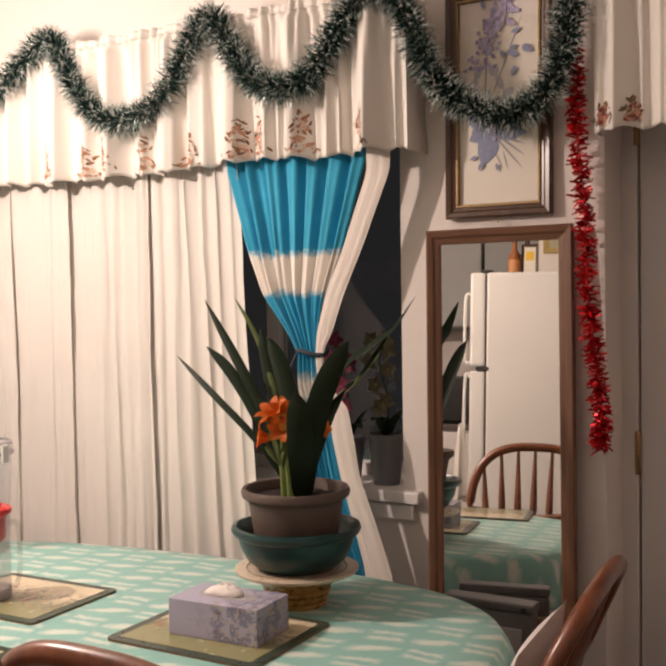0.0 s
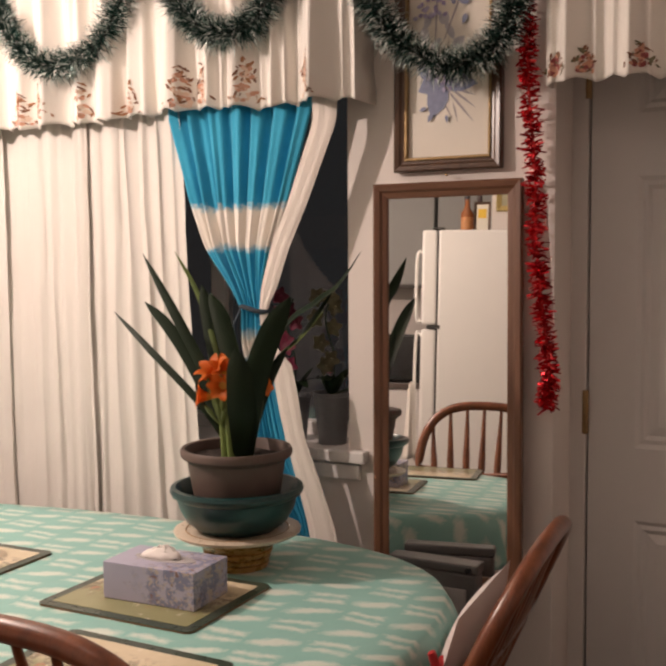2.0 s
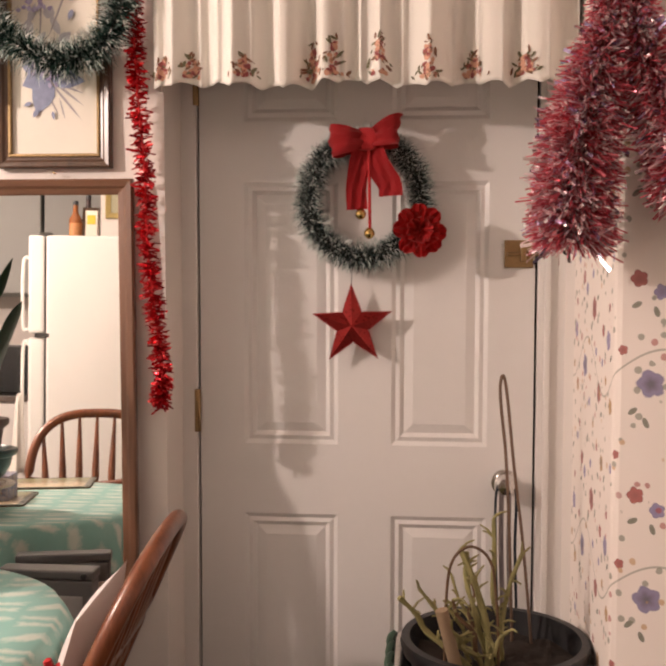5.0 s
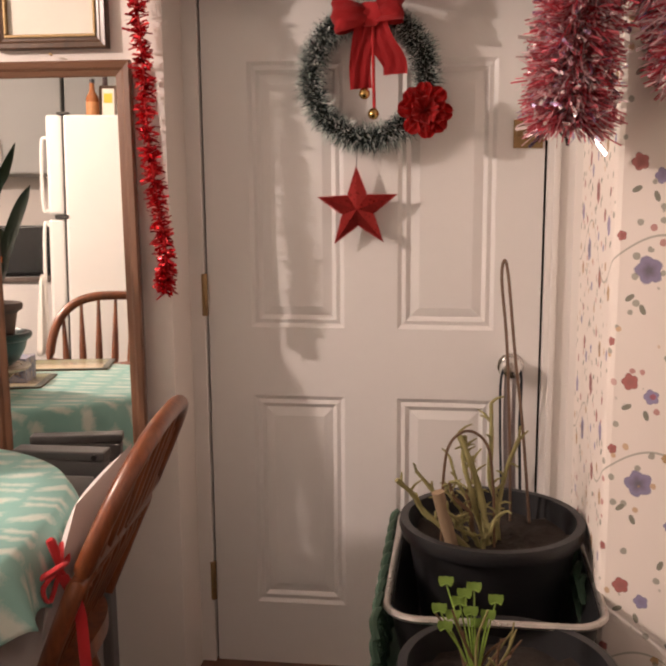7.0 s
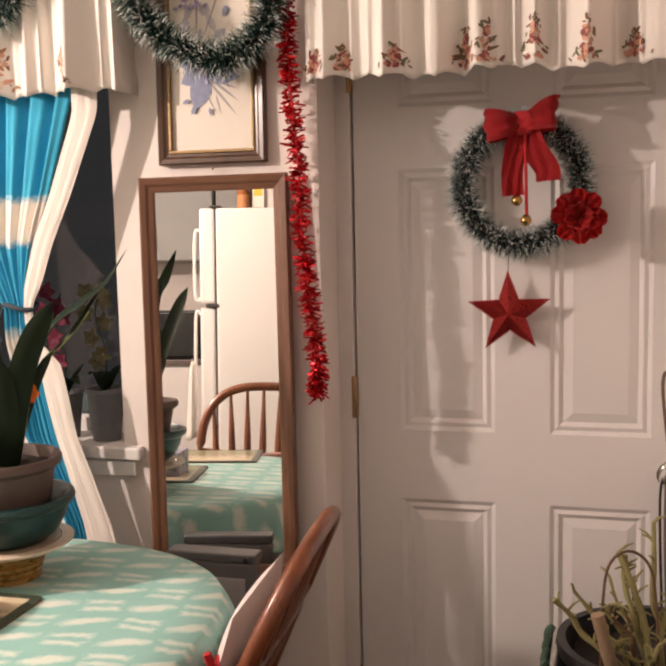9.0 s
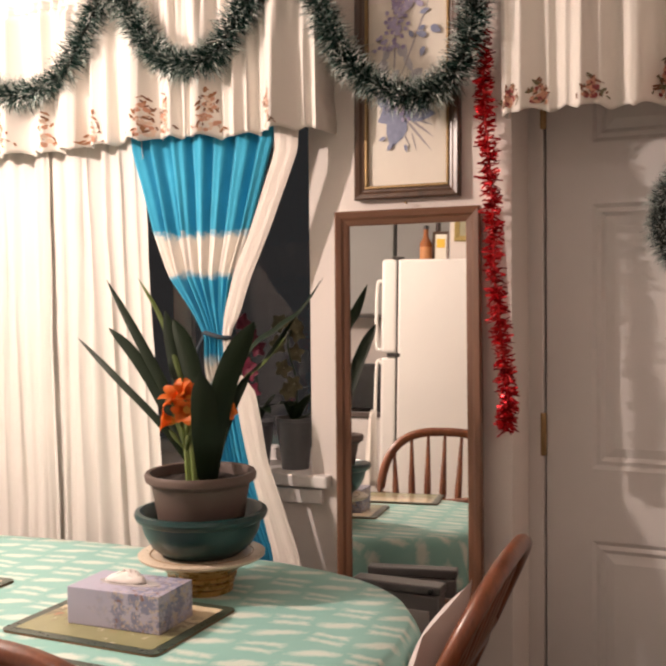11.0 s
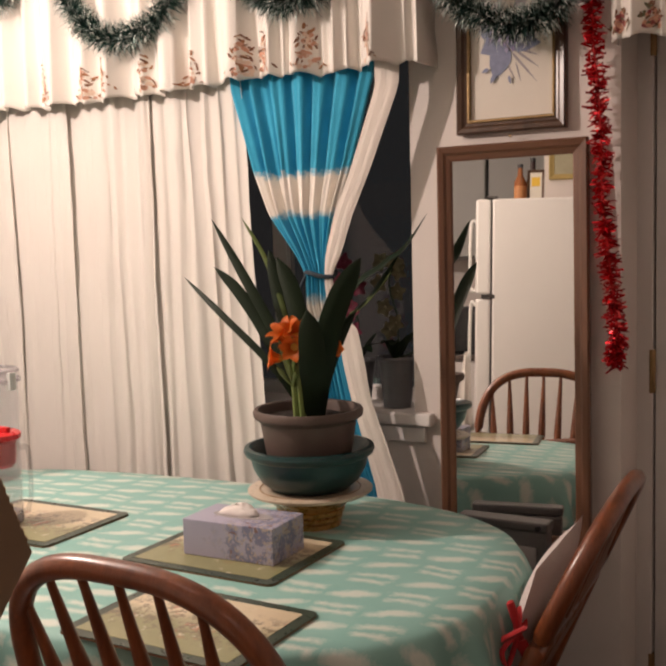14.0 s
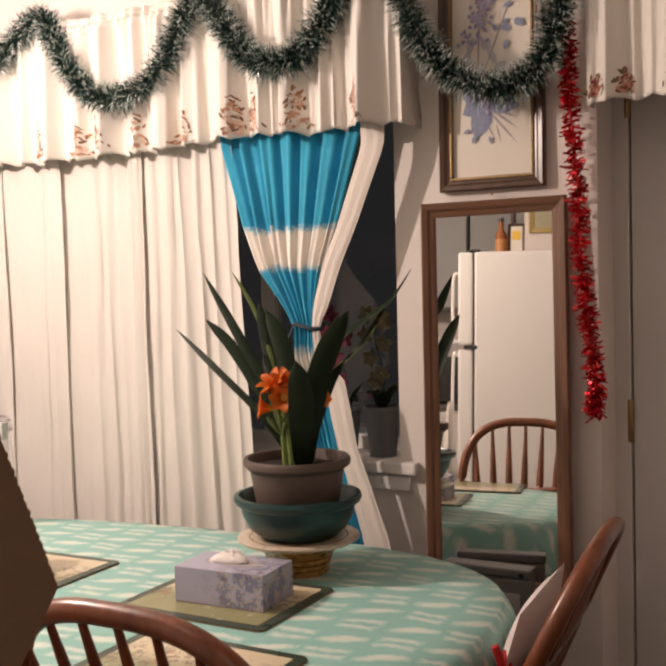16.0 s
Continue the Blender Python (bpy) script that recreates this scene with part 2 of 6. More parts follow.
# ---------- wallpaper ----------
def wallpaper():
    n = Nodes("floral_wallpaper")
    uv = n.xyz(n.coord("UV"))
    tile = 0.378
    jig = n.noise(60.0, 2, 0.5, n.coord("UV"))
    u = n.math("FRACT", n.math("ADD", n.math("DIVIDE", uv[0], tile), 0.75))
    v = n.math("FRACT", n.math("ADD", n.math("DIVIDE", uv[1], tile), 0.258))
    base = n.mix(n.noise(3.0, 3, 0.5), rgba((0.84, 0.76, 0.70)), rgba((0.88, 0.81, 0.75)))

    def flower(c, cu, cv, radius, petals, colour, core=None, turn=0.0, squash=1.0):
        x = n.math("SUBTRACT", u, cu)
        x = n.math("SUBTRACT", x, n.math("ROUND", x))
        y = n.math("SUBTRACT", v, cv)
        y = n.math("SUBTRACT", y, n.math("ROUND", y))
        xr = n.math("ADD", n.math("MULTIPLY", x, math.cos(turn)), n.math("MULTIPLY", y, math.sin(turn)))
        yr = n.math("MULTIPLY", n.math("SUBTRACT", n.math("MULTIPLY", y, math.cos(turn)), n.math("MULTIPLY", x, math.sin(turn))), 1 / squash)
        r = n.math("SQRT", n.math("ADD", n.math("MULTIPLY", xr, xr), n.math("MULTIPLY", yr, yr)))
        if petals:
            a = n.math("ARCTAN2", yr, xr)
            r = n.math("MULTIPLY", r, n.math("ADD", 1.0, n.math("MULTIPLY", n.math("ABSOLUTE", n.math("SINE", n.math("MULTIPLY", a, petals / 2))), -0.22)))
        r = n.math("ADD", r, n.math("MULTIPLY", n.math("SUBTRACT", jig, 0.5), radius * 0.35))
        mask = n.ramp(r, radius, radius * 0.9)
        shade = n.mix(n.ramp(r, radius * 0.15, radius), rgba(core or colour, 0.75), rgba(colour))
        edge = n.mix(n.ramp(r, radius * 0.72, radius * 0.95), shade, rgba(colour, 0.62))
        return n.mix(n.math("MULTIPLY", mask, 0.9), c, edge)

    c = base
    violet, red, ochre, leaf = (0.29, 0.25, 0.46), (0.42, 0.085, 0.075), (0.55, 0.32, 0.12), (0.22, 0.22, 0.16)
    # thin stems
    wav = n.math("ADD", n.math("MULTIPLY", n.math("SINE", n.math("MULTIPLY", u, 6.283)), 0.13), 0.33)
    line = n.math("ABSOLUTE", n.math("SUBTRACT", v, wav))
    c = n.mix(n.math("MULTIPLY", n.ramp(line, 0.007, 0.003), 0.6), c, rgba(leaf))
    for cu, cv, r, k, col, core in ((0.18, 0.30, 0.054, 5, violet, (0.12, 0.10, 0.16)), (0.45, 0.62, 0.052, 6, red, (0.2, 0.03, 0.03)),
                                    (0.12, 0.78, 0.034, 5, red, None), (0.22, 0.72, 0.030, 5, violet, None), (0.62, 0.20, 0.042, 6, red, (0.25, 0.04, 0.03)),
                                    (0.72, 0.86, 0.036, 5, ochre, (0.3, 0.14, 0.05)), (0.86, 0.48, 0.042, 5, violet, None), (0.93, 0.17, 0.034, 5, ochre, None), (0.72, 0.52, 0.028, 5, red, None)):
        c = flower(c, cu, cv, r, k, col, core)
    for cu, cv, a in ((0.10, 0.17, 0.7), (0.16, 0.12, 2.0), (0.11, 0.66, 0.5), (0.20, 0.63, 1.9), (0.55, 0.68, 0.3), (0.56, 0.57, 1.2), (0.36, 0.52, 2.4), (0.69, 0.10, 0.4), (0.55, 0.12, 2.2),
                      (0.80, 0.80, 0.9), (0.63, 0.78, 2.5), (0.93, 0.40, 0.6), (0.78, 0.40, 1.6), (0.30, 0.92, 1.2)):
        c = flower(c, cu, cv, 0.026, 0, leaf, None, a, 0.5)
    for cu, cv, r, col in ((0.05, 0.45, 0.020, red), (0.33, 0.12, 0.022, violet), (0.30, 0.44, 0.018, ochre), (0.40, 0.80, 0.022, violet), (0.52, 0.40, 0.020, violet), (0.58, 0.92, 0.020, red), (0.88, 0.64, 0.020, red), (0.96, 0.88, 0.022, violet), (0.02, 0.96, 0.018, red), (0.80, 0.28, 0.020, ochre), (0.46, 0.02, 0.018, ochre), (0.70, 0.36, 0.018, violet)):
        c = flower(c, cu, cv, r, 5, col, None)
    vor = n.add("ShaderNodeTexVoronoi", {"Vector": n.coord("UV"), "Scale": 44.0})
    pick = n.xyz(vor.outputs["Color"])
    sprig = n.math("MULTIPLY", n.ramp(n.math("ADD", vor.outputs["Distance"], n.math("MULTIPLY", n.math("SUBTRACT", jig, 0.5), 0.25)), 0.30, 0.24), n.ramp(pick[0], 0.50, 0.52))
    c = n.mix(n.math("MULTIPLY", sprig, 0.7), c, n.mix(n.ramp(pick[1], 0.6, 0.62), rgba(leaf), n.mix(n.ramp(pick[2], 0.5, 0.52), rgba(red), rgba(ochre))))
    n.put(n.bsdf.inputs["Base Color"], c)
    n.bsdf.inputs["Roughness"].default_value = 0.6
    n.bump(n.noise(240.0, 2), 0.1)
    return n.mat


WALLPAPER = wallpaper()
# the papered wall: a return beside the door, then a face turned towards the room
EDGE = [Vector((0.874, 0.0)), Vector((0.874, -0.25)), Vector((0.874, -0.468)), Vector((0.877, -0.478)), Vector((0.885, -0.486)), Vector((1.30, -0.68)), Vector((2.40, -0.68))]
verts, uvs, faces, run = [], [], [], 0.0
for k, p in enumerate(EDGE):
    run += (p - EDGE[k - 1]).length if k else 0.0
    verts += [(p.x, p.y, 0.0), (p.x, p.y, CEILING)]
    uvs += [(run, 0.0), (run, CEILING)]
    if k:
        faces.append((2 * k - 2, 2 * k, 2 * k + 1, 2 * k - 1))
papered = mesh_object("wall_papered", verts + [(2.4, 0, 0), (2.4, 0, CEILING)], faces, WALLPAPER, uvs=uvs + [(0, 0), (0, 0)])
tagged(papered, "pinkish wall papered with small red and violet flowers", "wall", kind="structure")
mod = papered.modifiers.new("thickness", "SOLIDIFY")
mod.thickness, mod.offset = 0.012, -1.0


# ---------- door ----------
door = thing("door_1", SET_BACK @ pose(DX0, DEPTH, 0.0), "closed white six-panel door in a deep opening", "door", kind="structure")
XL = [(0.108, 0.336), (0.464, 0.692)]
ROWS_Z = [(0.205, 0.754), (0.926, 1.556), (1.70, 1.90)]


def door_leaf():
    """A slab with six sunk and fielded panels, modelled as nested steps."""
    bm = bmesh.new()
    steps = ((0.0, 0.0), (0.010, 0.006), (0.020, 0.003), (0.030, 0.010), (0.052, 0.004))
    xs = [0.0, *[v for p in XL for v in p], DX1]
    zs = [0.012, *[v for p in ROWS_Z for v in p], DZ]
    for i in range(5):
        for j in range(7):
            if i % 2 and j % 2:
                x0, x1, z0, z1 = xs[i], xs[i + 1], zs[j], zs[j + 1]
                rings = [[bm.verts.new((x, y, z)) for x, z in ((x0 + s, z0 + s), (x1 - s, z0 + s), (x1 - s, z1 - s), (x0 + s, z1 - s))] for s, y in steps]
                for a, b in zip(rings, rings[1:]):
                    for k in range(4):
                        bm.faces.new((a[k], a[(k + 1) % 4], b[(k + 1) % 4], b[k]))
                bm.faces.new(rings[-1])
            else:
                bm.faces.new([bm.verts.new((x, 0, z)) for x, z in ((xs[i], zs[j]), (xs[i + 1], zs[j]), (xs[i + 1], zs[j + 1]), (xs[i], zs[j + 1]))])
    bmesh.ops.remove_doubles(bm, verts=bm.verts, dist=1e-5)
    edges = [e for e in bm.edges if len(e.link_faces) == 1]
    ext = bmesh.ops.extrude_edge_only(bm, edges=edges)
    for v in [g for g in ext["geom"] if isinstance(g, bmesh.types.BMVert)]:
        v.co.y += 0.044
    bmesh.ops.holes_fill(bm, edges=[e for e in bm.edges if len(e.link_faces) == 1])
    return bm


part("leaf", door_leaf(), DOORPAINT, door)
for z in (0.26, 1.005, 1.79):
    bm = lathe([(0.0075, z - 0.052), (0.0085, z - 0.05), (0.0085, z + 0.05), (0.0075, z + 0.052)], 12, (-0.007, -0.006))
    hinge = part("hinge", bm, BRASS, door, "dull brass hinge", True)
    part("hinge_leaf", box(-0.026, -0.012, -0.004, 0.003, z - 0.05, z + 0.05, 0.001), BRASS, hinge)
kn = part("knob", lathe([(0.004, 0.062), (0.018, 0.060), (0.026, 0.050), (0.028, 0.040), (0.024, 0.028), (0.012, 0.020), (0.011, 0.008), (0.031, 0.006), (0.032, 0.0)], 28), CHROME, door, "round chrome door knob", True)
kn.matrix_local = pose(0.735, 0.0, 0.842, 90)
bolt = part("slide_bolt", box(0.728, 0.795, -0.006, -0.0005, 1.352, 1.417, 0.002), BRASS, door, "tarnished brass slide bolt")
part("bolt_rod", tube([(0.735, -0.013, 1.384), (0.81, -0.013, 1.384)], 0.005, 10), BRASS, bolt, "", True)
part("bolt_keeper", box(0.765, 0.777, -0.021, -0.005, 1.366, 1.402, 0.003), BRASS, bolt)
part("keeper_plate", box(0.812, 0.842, -0.008, 0.0, 1.355, 1.415, 0.002), BRASS, bolt)

frame_1 = thing("door_frame", SET_BACK, "white painted wooden door frame", "door frame", kind="structure")
part("jamb", box(OX0 + 0.001, DX0 - 0.005, DEPTH - 0.012, 0.20, 0, OZ - 0.001, 0.003), TRIM, frame_1)
part("jamb", box(DX1 + 0.006, OX1 - 0.001, DEPTH - 0.016, 0.20, 0, OZ - 0.001, 0.003), TRIM, frame_1)
part("stop", box(DX1 + 0.020, DX1 + 0.034, DEPTH - 0.028, DEPTH - 0.016, 0, OZ - 0.002, 0.003), TRIM, frame_1)
part("head", box(DX0 - 0.005, DX1 + 0.006, DEPTH - 0.012, 0.20, DZ + 0.005, OZ - 0.001, 0.003), TRIM, frame_1)
# Near-black sheet put in so the open gap round the leaf looks shaded.
part("gap_shade", box(DX0 - 0.006, DX1 + 0.007, DEPTH + 0.02, DEPTH + 0.03, 0, DZ + 0.006), DARKGAP, frame_1, "near-black sheet standing for the shade in the door gap")
tagged(part("threshold", box(OX0 + 0.001, OX1 - 0.001, 0.001, 0.29, 0.0, 0.010, 0.003), wood("threshold_wood", (0.09, 0.03, 0.015), (0.18, 0.07, 0.03), axis=0)), "reddish wooden door threshold", "threshold", kind="structure")


# ---------- window ----------
def glass_material():
    n = Nodes("window_glass")
    n.bsdf.inputs["Base Color"].default_value = (0.9, 0.92, 0.93, 1)
    n.bsdf.inputs["Roughness"].default_value = 0.02
    n.bsdf.inputs["Transmission Weight"].default_value = 1.0
    n.bsdf.inputs["IOR"].default_value = 1.45
    return n.mat


GLASS = glass_material()
window = thing("window_1", pose(0, 0, 0), "wide window dark with night behind curtains", "window", kind="structure")
WY = 0.15
for a, b, c, d in ((WX0, WX1, WZ0, WZ0 + 0.05), (WX0, WX1, WZ1 - 0.05, WZ1)):
    part("window_frame", box(a + 0.001, b - 0.001, WY, WY + 0.05, c + 0.001, d - 0.001, 0.004), TRIM, window)
for x in (WX0, -1.62, -1.10, WX1 - 0.05):
    part("window_frame", box(x + 0.001, x + 0.049, WY + 0.002, WY + 0.048, WZ0 + 0.051, WZ1 - 0.051, 0.004), TRIM, window)
for a, b in ((WX0 + 0.05, -1.62), (-1.57, -1.10), (-1.05, WX1 - 0.05)):
    pane = part("pane", box(a, b, WY + 0.022, WY + 0.027, WZ0 + 0.05, WZ1 - 0.05), GLASS, window, "dark window pane")
    pane.visible_shadow = False
part("window_sill", box(WX0 - 0.05, WX1 + 0.055, -0.030, WY, WZ0 - 0.018, WZ0 + 0.014, 0.006), TRIM, window, "white painted window sill")
part("sill_apron", box(WX0 - 0.03, WX1 + 0.035, -0.018, -0.001, WZ0 - 0.062, WZ0 - 0.023, 0.004), TRIM, window)


# ---------- sheer curtains ----------
def pleats(x, seed):
    """Soft hanging folds of uneven width, some deep and some hardly there."""
    w = x + 0.020 * n1(x * 5, seed) + 0.008 * n1(x * 17, seed + 3)
    deep = 0.55 + 0.8 * n1(x * 9, seed + 1)
    ridge = (0.5 + 0.5 * math.cos(w * 118 + 4.0 * n1(x * 6, seed + 2))) ** 1.4
    return deep * (1.6 * ridge - 0.6) + 0.45 * math.sin(w * 31 + 4 * n1(x * 2.3, seed + 1)) + 0.25 * n1(x * 40, seed + 5)


def sheer_panel(x0, x1, z0, z1, seed, y, spread, depth):
    def f(u, v):
        z = z1 + (z0 - z1) * v
        x = x0 + (x1 - x0) * u + spread * v * u
        a = depth * (0.55 + 0.6 * v)
        fold = pleats(x0 + (x1 - x0) * u + 0.012 * v * n1(u * 7, seed), seed)
        crease = 0.004 * noise.noise(Vector((x * 14, z * 9, seed))) + 0.002 * noise.noise(Vector((x * 45, z * 16, seed)))
        hem = 0.010 * math.exp(-((1 - u) * 40) ** 2)
        return (x + 0.012 * n1(z * 2, seed + u * 2), y - 0.018 - a * fold - crease - hem, z)
    return f


for a, b, seed, sp, y, depth in ((-2.08, -1.905, 3.3, 0.02, -0.060, 0.009), (-1.955, -1.660, 1.7, 0.015, -0.061, 0.006), (-1.690, -1.345, 5.2, 0.02, -0.056, 0.012), (-1.372, -1.040, 6.4, 0.085, -0.064, 0.011)):
    ob = sheet("sheer_curtain", sheer_panel(a, b, 0.46, 2.04, seed, y, sp, depth), 170, 40, SHEER, thick=0.001)
    tagged(ob, "white gathered sheer curtain hanging behind the table", "curtain", "sheer curtains")


# ---------- dyed curtains ----------
def dyed():
    n = Nodes("dyed_cotton")
    p = n.coord("Object")
    z = n.xyz(p)[2]
    z = n.math("ADD", z, n.math("MULTIPLY", n.math("SUBTRACT", n.noise(38.0, 4, 0.7, p), 0.5), 0.06))
    z = n.math("ADD", z, n.math("MULTIPLY", n.math("SUBTRACT", n.noise(9.0, 2, 0.5, p), 0.5), 0.03))
    blue = n.mix(n.noise(14.0, 4, 0.6, p), rgba((0.012, 0.27, 0.45)), rgba((0.045, 0.42, 0.63)))
    cream = rgba((0.80, 0.75, 0.68))
    up = n.ramp(z, 1.494, 1.514)
    mid = n.math("MULTIPLY", n.ramp(z, 1.410, 1.390), n.ramp(z, 1.17, 1.20))
    low = n.ramp(z, 1.135, 1.105)
    fac = n.math("MINIMUM", 1.0, n.math("ADD", up, n.math("ADD", mid, low)))
    n.put(n.bsdf.inputs["Base Color"], n.mix(fac, cream, blue))
    n.bsdf.inputs["Roughness"].default_value = 0.85
    n.bsdf.inputs["Sheen Weight"].default_value = 0.2
    n.bump(n.noise(800.0, 2, 0.5, p), 0.12)
    return n.mat


DYED = dyed()
CORD = material("cord", (0.03, 0.045, 0.06), 0.8, bump=0.3)


def lerp_table(rows, z):
    """Left and right edge at a height, between rows (z, left, right, depth)."""
    for a, b in zip(rows, rows[1:]):
        if z >= b[0]:
            t = min(1, max(0, (a[0] - z) / (a[0] - b[0])))
            return [a[i] + (b[i] - a[i]) * t for i in range(1, 4)]
    return list(rows[-1][1:])


def tied_curtain(name, rows, u0, u1, mat, parent, seed, nfold, y0, z1, z0, amp=0.016):
    def f(u, v):
        z = z1 + (z0 - z1) * v
        left, right, deep = lerp_table(rows, z)
        w = u0 + (u1 - u0) * u
        wide = right - left
        k = math.sin(w * nfold * 6.283 + 1.5 * n1(w * 5, seed)) + 0.45 * math.sin(w * nfold * 12.9 + 3 * n1(w * 4, seed + 2))
        a = amp * min(1.0, 0.45 + 0.10 / max(wide, 0.05))
        return (left + wide * w + 0.0015 * n1(z * 9, seed + w * 6), y0 - deep - a * k, z)
    return sheet(name, f, 120, 60, mat, parent, thick=0.0015)


right_rows = [(2.02, -1.075, -0.590, 0.03), (1.74, -1.065, -0.600, 0.03), (1.518, -0.992, -0.675, 0.035), (1.402, -0.940, -0.722, 0.04), (1.302, -0.856, -0.750, 0.045), (1.248, -0.821, -0.752, 0.05),
              (1.17, -0.822, -0.750, 0.05), (1.105, -0.812, -0.725, 0.045), (1.005, -0.803, -0.705, 0.04), (0.93, -0.790, -0.690, 0.04), (0.71, -0.690, -0.620, 0.035), (0.46, -0.67, -0.575, 0.03)]
right_curtain = thing("dyed_curtain", pose(0, 0, 0), "turquoise and white tie-dyed curtain gathered with a cord", "curtain", "dyed curtains")
tied_curtain("panel", right_rows, 0.0, 0.94, DYED, right_curtain, 2.0, 7, -0.06, 2.02, 0.46, 0.017)
lining_rows = [(2.02, -0.625, -0.545, 0.03), (1.70, -0.618, -0.555, 0.032), (1.505, -0.690, -0.637, 0.036), (1.40, -0.735, -0.683, 0.042), (1.302, -0.760, -0.716, 0.048), (1.248, -0.762, -0.742, 0.054),
               (1.17, -0.758, -0.732, 0.052), (1.108, -0.730, -0.672, 0.052), (1.01, -0.712, -0.652, 0.052), (0.935, -0.695, -0.640, 0.05), (0.83, -0.665, -0.602, 0.048), (0.71, -0.632, -0.560, 0.045), (0.46, -0.600, -0.515, 0.045)]
lin = tied_curtain("lining", lining_rows, 0.0, 1.0, LINING, right_curtain, 4.0, 0.8, -0.074, 2.02, 0.46, 0.002)
lin["label"] = "cream lining turned outwards"
ring = [(-0.7815 + 0.043 * math.cos(a), -0.112 + 0.026 * math.sin(a), 1.248 + 0.006 * math.sin(a * 2)) for a in (6.2832 * k / 24 for k in range(25))]
part("tie_cord", tube(ring, 0.006, 8), CORD, right_curtain, "dark knotted cord", True)
part("tie_tail", tube(spline([(-0.817, -0.13, 1.246), (-0.830, -0.14, 1.205), (-0.822, -0.14, 1.165)], 6), 0.004, 8), CORD, right_curtain, "", True)

left_rows = [(2.02, -2.33, -1.985, 0.03), (1.765, -2.32, -1.995, 0.03), (1.53, -2.30, -2.03, 0.035), (1.35, -2.285, -2.065, 0.04), (1.20, -2.275, -2.125, 0.045), (1.12, -2.270, -2.175, 0.05),
             (1.00, -2.27, -2.150, 0.045), (0.75, -2.27, -2.135, 0.035), (0.46, -2.28, -2.12, 0.03)]
left_curtain = thing("dyed_curtain", pose(0, 0, 0), "turquoise and white tie-dyed curtain held back by a cord", "curtain", "dyed curtains")
tied_curtain("panel", left_rows, 0.0, 1.0, DYED, left_curtain, 7.0, 6, -0.05, 2.02, 0.46)
part("tie_cord", tube(spline([(-2.30, -0.09, 1.085), (-2.24, -0.125, 1.10), (-2.17, -0.12, 1.14), (-2.115, -0.09, 1.19), (-2.09, -0.05, 1.23)], 8), 0.005, 8), CORD, left_curtain, "dark cord tie-back", True)


# ---------- valances ----------
THREADS = {
    "rust": material("thread_rust", (0.40, 0.19, 0.09), 0.7, vary=0.3, scale=60, bump=0.2),
    "brown": material("thread_brown", (0.23, 0.11, 0.06), 0.7, vary=0.3, scale=60, bump=0.2),
    "pale": material("thread_pale", (0.78, 0.62, 0.50), 0.7, vary=0.2, scale=60, bump=0.2),
    "blush": material("thread_blush", (0.66, 0.36, 0.25), 0.7, vary=0.3, scale=60, bump=0.2),
    "green": material("thread_green", (0.16, 0.15, 0.08), 0.7, vary=0.3, scale=60, bump=0.2),
    "violet": material("thread_violet", (0.13, 0.12, 0.30), 0.7, vary=0.3, scale=60, bump=0.2),
    "wine": material("thread_wine", (0.30, 0.07, 0.07), 0.7, vary=0.3, scale=60, bump=0.2),
}


def valance(name, x0, x1, z0, z1, y, seed, scallop, freq, label):
    th = thing(name, pose(0, 0, 0), label, "valance", "valances")

    def surf(x, z):
        v = min(1.0, max(0.0, (z1 - z) / (z1 - z0)))
        grow = 0.6 + 0.5 * v ** 0.7
        p = math.sin(x * freq + 3.0 * n1(x * 4, seed)) + 0.6 * math.sin(x * freq * 0.47 + 4 * n1(x * 2.1, seed + 1)) + 0.45 * (1 - 2 * abs(math.sin(x * freq * 1.1 + 3 * n1(x * 7, seed + 4))) ** 0.6)
        top = 0.008 * math.sin(x * 190 + 5 * n1(x * 16, seed)) * max(0.0, 1 - v * 2.2)
        return y - 0.022 * grow * p * (1 if v > 0.04 else 0.3) - top

    def hem(x):
        return z0 + 0.010 * abs(math.sin(x * math.pi / scallop + n1(x * 5, seed))) - 0.012 * n1(x * 6, seed + 5)

    def f(u, v):
        x = x0 + (x1 - x0) * u
        z = z1 + (hem(x) - z1) * v
        return (x, surf(x, z), z)
    sheet("cloth", f, int((x1 - x0) * 240), 36, VALANCE, th, thick=0.0015)
    tube_top = tube([(x0, y + 0.040, z1 - 0.02), (x1, y + 0.040, z1 - 0.02)], 0.009, 8)
    part("rod", tube_top, TRIM, th, "white curtain rod", True)

    def frill(u, v):
        x = x0 + (x1 - x0) * u
        return (x, surf(x, z1) + 0.006 * math.sin(x * 190 + 3 * n1(x * 30, seed)), z1 + 0.020 * v * (1 + 0.4 * n1(x * 30, seed)))
    sheet("frill", frill, int((x1 - x0) * 260), 2, VALANCE, th, thick=0.001)
    # right and left ends run back to the wall
    for xe in (x0, x1):
        zz = [z1 + (hem(xe) - z1) * k / 12 for k in range(13)]
        vs = [(xe, surf(xe, z), z) for z in zz] + [(xe + 0.004 * math.sin(z * 40), -0.004, z) for z in zz]
        fs = [(k, k + 1, 14 + k, 13 + k) for k in range(12)]
        ob = mesh_object("return", vs, fs, VALANCE, th, smooth=True)
        md = ob.modifiers.new("thickness", "SOLIDIFY")
        md.thickness = 0.0015
    return th, surf, hem


